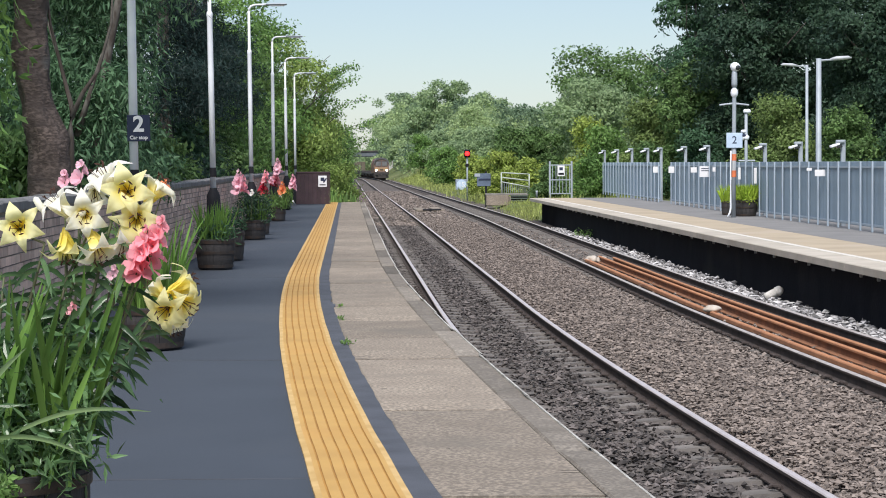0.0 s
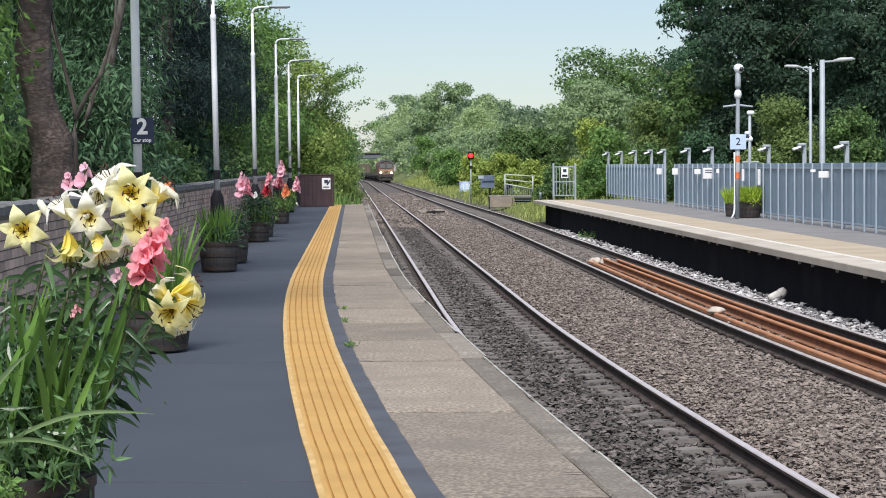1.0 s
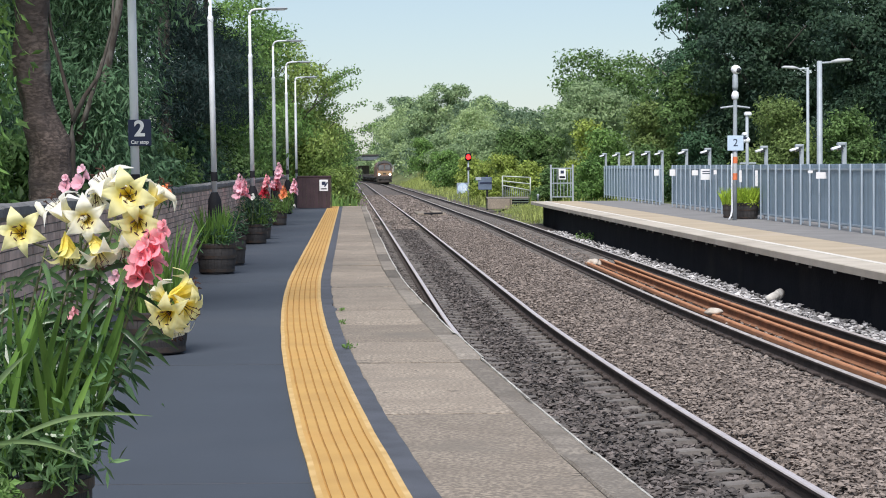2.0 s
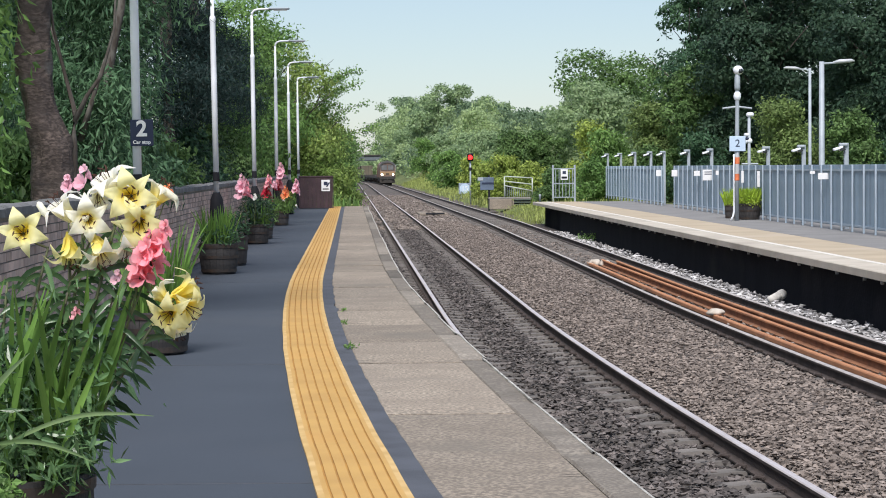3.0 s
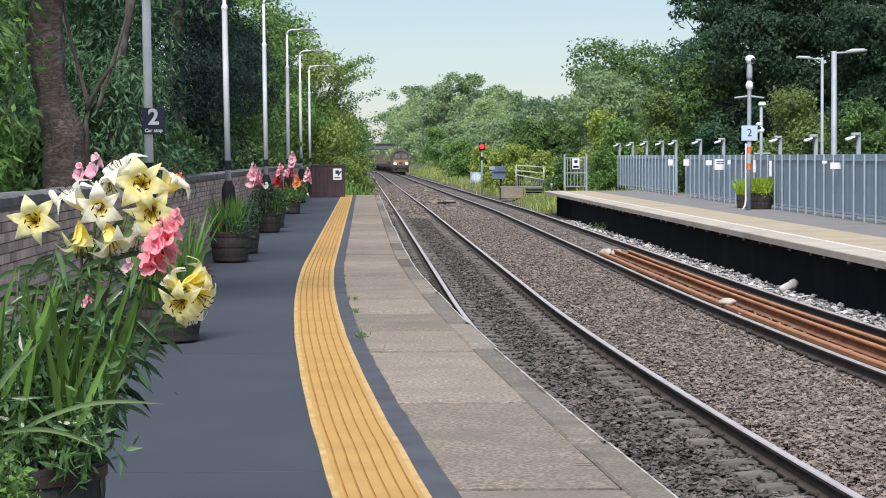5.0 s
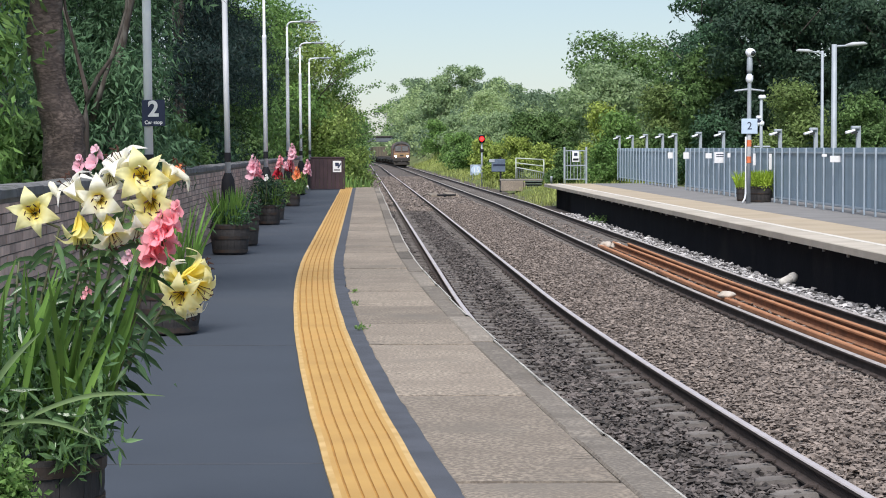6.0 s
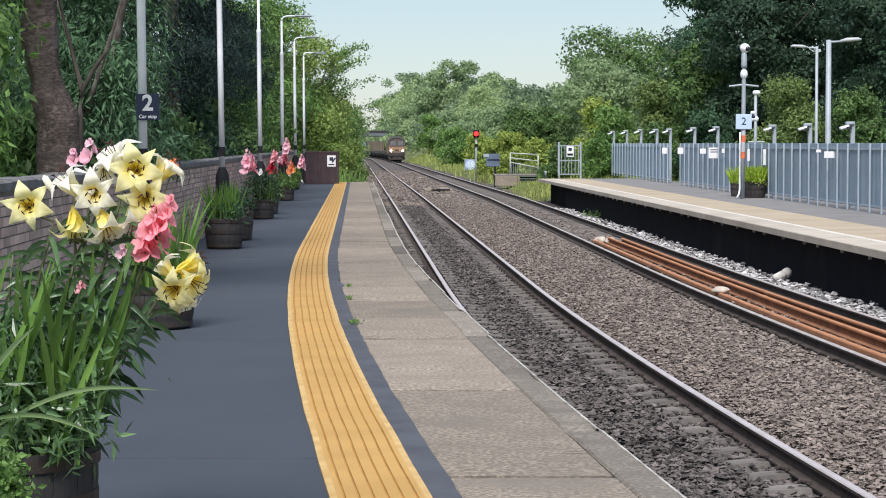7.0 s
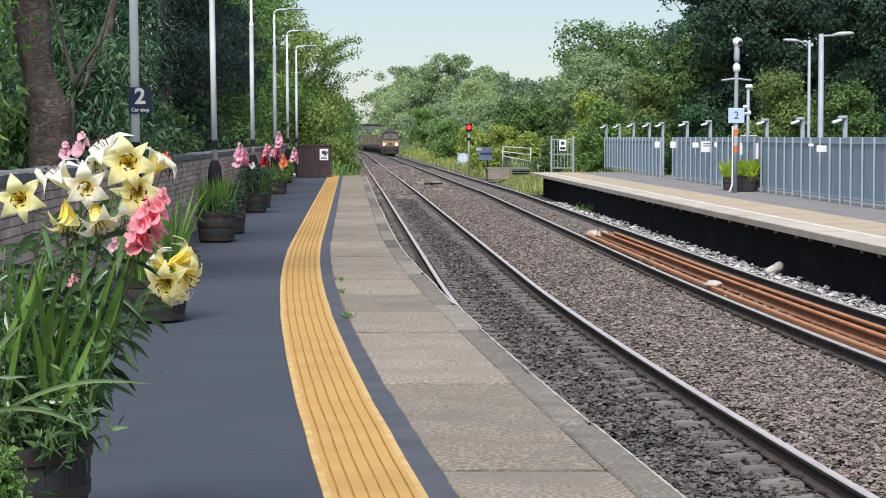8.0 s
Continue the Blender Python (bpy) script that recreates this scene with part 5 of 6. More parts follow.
        lily(root, loc(x, z, y), way, m, rng.uniform(0, 60), sc, top2, rng)
    # pink gladioli and their blades
    root = empty("gladiolus_plant", pose(-1.5, 7.6, 0.36))
    tagged(root, "pink gladioli with long green sword leaves in a barrel", "gladioli")
    O = Vector((-1.5, 7.6, 0.36))
    gladiolus_spike(root, loc(-1.4, 0.4, 7.55), loc(-1.0, 1.3, 7.36), PINK, 9, 0.042)
    gladiolus_spike(root, loc(-1.34, 0.4, 7.6), loc(-1.05, 1.27, 7.34), PINK, 8, 0.038)
    gladiolus_spike(root, loc(-1.45, 0.4, 7.8), loc(-1.345, 1.5, 7.7), PALEPINK, 3, 0.042)
    gladiolus_spike(root, loc(-1.4, 0.4, 7.6), loc(-1.18, 1.13, 7.4), PALEPINK, 3, 0.025)
    gladiolus_spike(root, loc(-1.4, 0.4, 7.65), loc(-1.02, 1.43, 7.6), ORANGE_PETAL, 3, 0.035)
    gladiolus_spike(root, loc(-1.5, 0.4, 7.55), loc(-1.33, 1.0, 7.4), PINK, 3, 0.022)
    gladiolus_spike(root, loc(-1.45, 0.4, 7.8), loc(-1.41, 1.47, 7.7), PALEPINK, 3, 0.03)
    b = bmesh.new()
    for k in range(58):
        fx = rng.uniform(-1.78, -1.32)
        lean = rng.uniform(-0.12, 0.42)
        h = rng.uniform(0.35, 0.8)
        strap(b, loc(fx, 0.36, rng.uniform(7.25, 7.7)), loc(fx + lean * h * 1.2, 0.36 + h, rng.uniform(7.1, 7.6)), rng.uniform(0.018, 0.036), rng.uniform(-0.05, 0.12), 6, rng.uniform(-0.6, 0.6))
    part("leaf_clump", b, LEAF_STRAP, root, smooth=True)
    b = bmesh.new()
    for x0, z0, x1, z1, w in ((-1.64, 0.53, -1.2, 0.5, 0.02), (-1.62, 0.5, -1.0, 0.66, 0.017), (-1.75, 0.45, -1.42, 0.88, 0.022), (-1.58, 0.45, -1.45, 0.25, 0.026)):
        strap(b, loc(x0, z0, 7.2), loc(x1, z1, 7.0), w, 0.16, 12, rng.uniform(-0.3, 0.3))
    part("leaf_clump", b, LEAF_ARCH, root, smooth=True)
    # low bushy foliage round the rim
    rg = np.random.default_rng(12)
    root = empty("bedding_plant", pose(-1.55, 7.45, 0.36))
    tagged(root, "bushy dark green foliage round the barrel rim", "foliage plant")
    for c, sg, n in (((0.0, -0.12, 0.2), (0.1, 0.1, 0.06), 500), ((0.18, -0.1, 0.2), (0.07, 0.09, 0.09), 420), ((-0.15, -0.1, 0.32), (0.1, 0.1, 0.12), 500), ((0.12, 0, 0.4), (0.1, 0.1, 0.1), 380), ((0.17, -0.15, 0.1), (0.05, 0.06, 0.05), 200)):
        pts = np.array(c) + rg.standard_normal((n, 3)) * np.array(sg)
        part("leaf_clump", leaf_cloud("leaf_clump", pts, 0.075, rg, LEAF_LILY, 0.5, 0.22), None, root)
    # fresh green plant in the foreground corner
    root = empty("fern_plant", pose(-1.55, 6.75, 0.0))
    tagged(root, "fresh light green fine-leaved plant beside the barrel", "foliage plant")
    pts = np.concatenate([np.array(c) + rg.standard_normal((n, 3)) * np.array(s) for c, s, n in (((0.02, 0, 0.22), (0.06, 0.07, 0.09), 1700), ((0.08, 0, 0.36), (0.035, 0.04, 0.05), 600), ((-0.02, 0, 0.42), (0.05, 0.04, 0.06), 800))])
    part("foliage", leaf_cloud("foliage", pts, 0.03, rg, LEAF_LIGHT, 0.1, 0.6), None, root)


def leafy_clump(at, r, h, n, material, label, seed, blade=True, category="foliage plant", lean_most=0.5, width=0.022):
    """A tuft of blades, or a mound of small leaves, that springs from the soil of a tub."""
    rng = random.Random(seed)
    root = empty("planter_plant", pose(*at))
    tagged(root, label, category, "plants in the barrels")
    if blade:
        b = bmesh.new()
        for k in range(n):
            a, q = rng.uniform(0, 6.28), rng.random() ** 0.5 * r * 0.8
            hh = h * rng.uniform(0.45, 1.1)
            lean = rng.uniform(0.03, lean_most) * hh * (0.4 + q / r)
            p = Vector((q * math.cos(a), q * math.sin(a), 0))
            a += rng.uniform(-1.2, 1.2)
            strap(b, p, p + Vector((lean * math.cos(a), lean * math.sin(a), hh)), width * rng.uniform(0.6, 1.3), rng.uniform(0.0, 0.22), 5, rng.uniform(-0.9, 0.9))
        part("leaf_clump", b, material, root, smooth=True)
    else:
        rg = np.random.default_rng(seed)
        pts = np.clip(rg.standard_normal((n, 3)), -1.8, 1.8) * np.array([r * 0.5, r * 0.5, h * 0.28]) + np.array([0, 0, h * 0.45])
        pts[:, 2] = np.abs(pts[:, 2])
        part("foliage", leaf_cloud("foliage", pts, 0.085, rg, material, -0.3, 0.3), None, root)
    return root


def barrels():
    half_barrel((-2.39, 16.9, 0), 0.28, 0.34, "dark half barrel planter with long grassy leaves")
    leafy_clump((-2.39, 16.9, 0.28), 0.26, 0.75, 110, LEAF_STRAP, "tall sword leaves in a dark barrel", 5, lean_most=0.5)
    half_barrel((-3.28, 29.7, 0), 0.28, 0.43, "dark half barrel planter with green blades")
    leafy_clump((-3.3, 29.7, 0.38), 0.25, 0.56, 120, LEAF_STRAP, "clump of green sword leaves in a barrel", 6, width=0.022)
    leafy_clump((-3.26, 29.7, 0.36), 0.3, 0.3, 500, LEAF_DARK, "green foliage in a barrel", 61, False)
    half_barrel((-3.36, 32.3, 0), 0.25, 0.46, "tall dark half barrel planter")
    leafy_clump((-3.34, 32.3, 0.4), 0.26, 0.42, 400, LEAF_DARK, "low green plant in a tall barrel", 62, False)
    half_barrel((-3.81, 41.4, 0), 0.26, 0.39, "dark half barrel planter with bushy greenery")
    leafy_clump((-3.8, 41.4, 0.33), 0.36, 0.62, 1500, LEAF_DEEP, "bushy dark green plant in a barrel", 7, False)
    leafy_clump((-3.72, 41.4, 0.33), 0.22, 0.5, 60, LEAF_STRAP, "green blades among bushy leaves", 71)
    half_barrel((-3.92, 44.2, 0), 0.21, 0.38, "dark half barrel planter behind another")
    leafy_clump((-3.85, 44.2, 0.34), 0.26, 0.5, 400, LEAF_MID, "leafy plant in a dark barrel", 72, False)
    half_barrel((-4.36, 54.6, 0), 0.2, 0.38, "dark half barrel planter with mixed flowers")
    leafy_clump((-4.33, 54.6, 0.32), 0.3, 0.5, 110, LEAF_LIGHT, "yellow-green blades and mixed flowers in a barrel", 8, lean_most=0.6)
    leafy_clump((-4.33, 54.6, 0.32), 0.32, 0.36, 500, LEAF_MID, "mixed foliage in a barrel", 81, False)
    root = empty("gladiolus_plant", pose(0, 0, 0.3))
    tagged(root, "pink and red gladioli standing above the barrels", "gladioli")
    for x, y, z, m, n, s in ((-4.0, 40.3, 1.36, PALEPINK, 7, 0.1), (-3.93, 40.4, 1.26, PINK, 6, 0.09), (-3.78, 40.6, 0.98, PETAL_WHITE, 3, 0.06), (-3.88, 45, 1.34, PINK, 5, 0.085), (-3.93, 45.1, 1.16, RED_PETAL, 6, 0.1), (-3.78, 45.2, 1.2, PALEPINK, 4, 0.07),
                             (-4.4, 54.8, 1.62, PALEPINK, 7, 0.09), (-4.46, 54.9, 1.3, PINK, 6, 0.1), (-4.25, 54.5, 1.0, ORANGE_PETAL, 5, 0.1), (-4.12, 54.5, 0.86, LEAF_YELLOW, 4, 0.08), (-3.98, 54.6, 1.2, PALEPINK, 8, 0.08), (-4.3, 54.4, 0.66, PETAL_WHITE, 2, 0.06), (-3.97, 54.4, 0.52, PETAL_WHITE, 2, 0.06), (-4.52, 55.1, 1.2, RED_PETAL, 6, 0.09)):
        gladiolus_spike(root, (x, y, 0.1), (x + 0.03, y, z - 0.3), m, n, s)


def store_box():
    root = empty("storage_bin", pose(-4.85, 77.3, 0, 0, 0, 2))
    tagged(root, "dark maroon boarded enclosure with a white notice", "enclosure")
    for k in range(8):
        part("board", box(0.148, 0.03, 1.15, (-0.525 + 0.15 * k, -0.35, 0), 0.004), MAROON, root)
    part("side_panel", box(0.03, 0.7, 1.15, (-0.62, 0, 0), 0.004), MAROON, root)
    part("side_panel", box(0.03, 0.7, 1.15, (0.62, 0, 0), 0.004), MAROON, root)
    part("rail", box(1.28, 0.06, 0.06, (0, -0.35, 1.15), 0.01), MAROON, root)
    n = part("notice", box(0.32, 0.008, 0.42, (0.36, -0.372, 0.64), 0.003), WHITE, root, "white notice with dark symbol")
    part("symbol", box(0.14, 0.004, 0.13, (0.36, -0.378, 0.86)), NAVY, n)
    part("symbol", box(0.05, 0.004, 0.2, (0.39, -0.379, 0.8), rot=Matrix.Rotation(0.6, 4, "Y")), NAVY, n)
    part("text_bar", box(0.22, 0.004, 0.04, (0.36, -0.378, 0.7)), BLACKPAINT, n)


build_wall()
POSTS = [(-3.338, 22.4, 0.35), (-3.735, 33.7, 0.6), (-4.165, 45.0, 0.3), (-4.61, 56.3, 0.05), (-5.11, 67.6, 0.2), (-5.625, 78.9, 0.1)]
for i, (x, y, lean) in enumerate(POSTS):
    lamp_post((x, y, 0), 4.95, -lean, i == 0)
near_planter()
barrels()
store_box()


# ---- opposite side ----
FENCEPOST = mat("fence_post_paint", (0.4, 0.47, 0.54), (0.33, 0.4, 0.47), 2, 0.5, bump=0.05)


def fence_run(y0, y1, label):
    """Steel pale fence: broad flat pales on two rails between posts."""
    root = empty("fence")
    tagged(root, label, "fence", "platform fence")
    H = 1.6
    for name, z in (("top_rail", 1.43), ("bottom_rail", 0.13)):
        me = sweep(name, [(-0.03, OPP_Z + z), (-0.03, OPP_Z + z + 0.045), (0.0, OPP_Z + z + 0.045), (0.0, OPP_Z + z)], fence_x, [y0, y1], mats=[FENCEPOST])
        part(name, me, None, root)
    b = box(0.02, 0.1, H - 0.13, (0.013, 0, 0.11), 0.004)
    pale = bpy.data.meshes.new("pale")
    b.to_mesh(pale)
    b.free()
    pale.materials.append(FENCEPAINT)
    y, k = y0 + 0.06, 0
    while y < y1:
        o = part("pale", pale, None, root)
        o.matrix_basis = pose(fence_x(y), y, OPP_Z, 0, 0, 1.6)
        y += 0.112 if y < 80 else 0.15
    b = box(0.042, 0.05, H - 0.02, (-0.055, 0, 0), 0.006)
    post = bpy.data.meshes.new("post")
    b.to_mesh(post)
    b.free()
    post.materials.append(FENCEPOST)
    y = y0
    while y <= y1:
        o = part("post", post, None, root)
        o.matrix_basis = pose(fence_x(y), y, OPP_Z, 0, 0, 1.6)
        y += 1.15
    return root


fence_run(24.0, 78.6, "blue-grey steel fence along the opposite platform")
fence_run(81.6, 102.5, "blue-grey steel fence beyond the gap at the platform's end")


def notice(x, y, z, w, h, material=WHITE, bars=0):
    root = part("notice", box(w, 0.01, h, (0, 0, 0), 0.003), material)
    root.matrix_basis = pose(x, y, z, 0, 0, 0)
    tagged(root, "small white notice fixed to the platform fence", "notice", "fence notices")
    for k in range(bars):
        part("text_bar", box(w * 0.7, 0.004, h * 0.08, (0, -0.007, h * (0.75 - 0.2 * k))), NAVY, root)
    return root


for y, z, w, h, bars in ((81.8, 1.07, 0.24, 0.24, 0), (77.4, 1.08, 0.22, 0.24, 0), (71.8, 1.12, 0.22, 0.18, 0), (69.2, 0.98, 0.4, 0.36, 2), (67.4, 1.17, 0.1, 0.14, 0), (63.9, 0.92, 0.07, 0.4, 0),
                         (62.6, 0.95, 0.08, 0.36, 0), (59.9, 0.85, 0.085, 0.46, 0), (51.0, 1.12, 0.26, 0.16, 0), (52.3, 1.25, 0.13, 0.07, 0)):
    notice(fence_x(y) - 0.13, y, z, w, h, bars=bars)


def camera_mast():
    root = empty("sign_mast", pose(8.29, 58.8, OPP_Z, 0, 0.4, 0))
    tagged(root, "grey platform mast with number board, orange bands and domes", "mast")
    part("column", lathe([(0.062, 0), (0.062, 2.2), (0.056, 3.9), (0.05, 4.2)], 14), GREYPOLE, root, smooth=True)
    part("white_sleeve", lathe([(0.066, 1.2), (0.07, 1.21), (0.07, 2.0), (0.066, 2.01)], 14), LAMPGREY, root, smooth=True)
    part("conduit", pipe([(-0.1, -0.12, 1.9), (-0.1, -0.12, 0.28), (-0.12, -0.13, 0.14), (-0.19, -0.16, 0.02)], [0.028, 0.028, 0.028, 0.028], 8), WHITEPOLE, root, smooth=True)
    for z in (1.62, 1.15):
        part("orange_band", lathe([(0.072, z), (0.075, z + 0.01), (0.075, z + 0.18), (0.072, z + 0.19)], 14), ORANGE, root)
    bd = part("number_board", box(0.46, 0.02, 0.43, (0.0, -0.1, 1.98), 0.01), PALEBLUE, root, "pale blue board with a dark number")
    t = part("lettering", text_mesh("2", 0.3), NAVY, bd)
    t.matrix_basis = pose(0, -0.114, 2.2, 90, 0, 0)
    part("crossarm", pipe([(-0.42, 0, 3.2), (0, 0, 3.25), (0.42, 0, 3.2)], [0.025, 0.03, 0.025], 8), GREYPOLE, root)
    part("dome_lower", lathe([(0.05, 3.42), (0.095, 3.47), (0.11, 3.55), (0.085, 3.64), (0.05, 3.68)], 14), WHITEPOLE, root, smooth=True)
    part("housing", lathe([(0.075, 3.72), (0.085, 3.8), (0.08, 4.1), (0.05, 4.2)], 12), GREYPOLE, root, smooth=True)
    cam_ = part("camera_unit", lathe([(0.05, -0.05), (0.11, 0.0), (0.15, 0.06), (0.14, 0.14), (0.08, 0.2), (0.01, 0.22)], 16), WHITEPOLE, root, smooth=True)
    cam_.matrix_basis = pose(0.0, 0, 4.2, 0, 14, 0)
    part("lens_dome", lathe([(0.01, -0.08), (0.055, -0.06), (0.08, 0.0), (0.06, 0.04)], 14), GLASSDARK, cam_, smooth=True).matrix_basis = pose(0.06, -0.1, 0.08, -30, 0, 0)
    part("bracket", box(0.1, 0.3, 0.08, (0.27, 0, 2.3), 0.02), NAVY, root, "dark board behind the number board")
    part("side_camera", box(0.14, 0.2, 0.1, (0.27, 0, 2.4), 0.03), WHITEPOLE, root)
    m2 = empty("sign_mast", pose(10.15, 69, OPP_Z - 0.1))
    tagged(m2, "slim grey mast with white domes behind the fence", "mast")
    part("column", lathe([(0.06, 0), (0.05, 3.3)], 10), GREYPOLE, m2, smooth=True)
    part("camera_unit", box(0.24, 0.2, 0.14, (0.03, 0, 3.3), 0.04), WHITEPOLE, m2)
    for dx in (-0.12, 0.02):
        part("dome_lower", lathe([(0.03, 2.4), (0.08, 2.44), (0.09, 2.52), (0.03, 2.6)], 12, at=(dx, 0, 0)), WHITEPOLE, m2, smooth=True)
    part("crossarm", pipe([(-0.25, 0, 1.72), (0.3, 0, 1.72)], [0.03, 0.03], 8), GREYPOLE, m2)


def car_park_lamp(x, y, h, arm, r, label):
    root = empty("street_lamp", pose(x, y, gz(x, y)))
    tagged(root, label, "lamp post", "car park lamps")
    H = h - gz(x, y)
    part("column", lathe([(r * 1.2, 0), (r * 1.2, 1.0), (r, 1.1), (r * 0.85, H)], 12), GREYPOLE, root, smooth=True)
    part("arm", tube((0, 0, H - 0.06), (arm * 0.6, 0, H - 0.03), 0.03, 0.028, 8), GREYPOLE, root)
    part("lantern", pipe([(arm * 0.35, 0, H - 0.03), (arm * 0.55, 0, H - 0.0), (arm * 0.9, 0, H + 0.02), (arm, 0, H + 0.01)], [0.03, 0.06, 0.05, 0.02], 8), LAMPGREY, root, smooth=True)


def spot_post(x, y, h):
    root = empty("floodlight_post", pose(x, y, gz(x, y)))
    tagged(root, "short grey post with a hooded pale grey floodlight behind the fence", "floodlight", "fence floodlights")
    H = h - gz(x, y)
    part("column", box(0.11, 0.11, H, (0, 0, 0), 0.01), GREYPOLE, root)
    tilt = Matrix.Rotation(radians(-16), 4, "Y")
    hd = part("lamp_head", box(0.24, 0.2, 0.07, (-0.2, -0.05, H - 0.17), 0.02, rot=tilt), WHITEPOLE, root, "white hooded lamp head")
    part("bracket", box(0.2, 0.16, 0.08, (-0.08, -0.03, H - 0.08), 0.02), GREYPOLE, root)
    part("lens", box(0.14, 0.14, 0.08, (-0.1, -0.08, H - 0.19), 0.01, rot=tilt), GLASSDARK, hd)


def lime_planter():
    half_barrel((8.82, 60.1, OPP_Z), 0.35, 0.47, "grey wooden half barrel on the opposite platform")
    leafy_clump((8.82, 60.1, OPP_Z + 0.42), 0.4, 0.5, 520, LEAF_LIME, "bright lime green grass filling a half barrel", 12)
    leafy_clump((8.82, 60.1, OPP_Z + 0.4), 0.5, 0.45, 1300, LEAF_LIME, "lime green leaves in a half barrel", 13, False)
    half_barrel((8.52, 61.6, OPP_Z), 0.19, 0.42, "small wooden planter tub near the mast", planks=12)
    leafy_clump((8.5, 61.6, OPP_Z + 0.38), 0.24, 0.5, 160, LEAF_LIME, "lime green grass in a small tub", 14)


def end_of_platform():
    # galvanised gate with notice
    root = empty("gate", pose(5.6, 97.5, -0.25))
    tagged(root, "grey steel gate with a warning notice at the platform's end", "gate")
    for x in (-0.53, 0.5):
        part("post", box(0.09, 0.09, 1.8, (x, 0, 0), 0.01), GREYPOLE, root)
    for z in (0.25, 0.9, 1.6):
        part("rail", box(0.95, 0.04, 0.05, (0, 0, z), 0.006), GREYPOLE, root)
    for k in range(6):
        part("bar", box(0.025, 0.02, 1.35, (-0.4 + 0.16 * k, 0, 0.25)), GREYPOLE, root)
    nb = part("notice", box(0.34, 0.01, 0.5, (0.0, -0.06, 1.1), 0.004), WHITE, root, "white warning notice with dark print")
    part("text_bar", box(0.26, 0.005, 0.1, (0, -0.068, 1.16)), BLACKPAINT, nb)
    part("symbol", box(0.16, 0.005, 0.14, (0, -0.068, 1.38)), NAVY, nb)
    # steps down to the track with handrails
    base = gz(4.0, 120) - 0.1
    st = empty("steps", pose(4.0, 120, base))
    tagged(st, "short flight of dark steps beside a concrete landing", "steps", kind="structure")
    TREADS = mat("dark_grating", (0.1, 0.13, 0.11), (0.06, 0.075, 0.065), 5, 0.7)
    top = -0.3 - base
    for k in range(4):
        part("tread", box(1.0, 0.3, 0.06, (0.45, -0.7 + 0.3 * k, (k + 1) * top / 5 - 0.03), 0.008), TREADS, st)
        part("riser", box(0.96, 0.03, top / 5 - 0.03, (0.45, -0.56 + 0.3 * k, k * top / 5 + 0.03)), BLACKPAINT, st)
    part("side_wall", box(1.3, 1.6, top - 0.1, (-0.8, 0.9, 0), 0.02), SLAB, st)
    part("landing", box(2.5, 1.7, 0.1, (-0.25, 1.0, top - 0.1), 0.02), mat("landing_boards", (0.24, 0.225, 0.2), (0.17, 0.16, 0.145), 4, 0.9), st)
    part("stringer", box(0.08, 1.3, top * 0.75, (-0.1, -0.2, 0.0), 0.01), SLAB, st)
    hr = empty("handrail", pose(4.28, 121.5, -0.3))
    tagged(hr, "pale green tubular handrail beside the steps", "handrail")
    RAILGREEN = mat("pale_green_paint", (0.5, 0.55, 0.49), (0.4, 0.44, 0.39), 3, 0.5, bump=0.05)
    for x in (-0.82, 0.82):
        part("post", tube((x, 0, 0), (x, 0, 1.17 - 0.05 * x), 0.04, seg=10), RAILGREEN, hr, smooth=True)
    for z, dip in ((1.17, 0.05), (0.84, 0.1), (0.52, 0.16)):
        part("rail", tube((-0.82, 0, z + dip), (0.82, 0, z - dip), 0.034, seg=10), RAILGREEN, hr, smooth=True)
    for k in range(14):
        part("bar", tube((-0.74 + 0.114 * k, 0.02, 0.03), (-0.74 + 0.114 * k, 0.02, 0.6 - 0.016 * k), 0.011, seg=5), GREYPOLE, hr)
    bx = empty("lineside_cabinet", pose(4.3, 94.2, OPP_Z))
    tagged(bx, "small grey post at the platform corner", "post")
    part("body", lathe([(0.05, 0), (0.05, 0.22), (0.06, 0.24), (0.05, 0.32)], 10), GREYPOLE, bx, smooth=True)


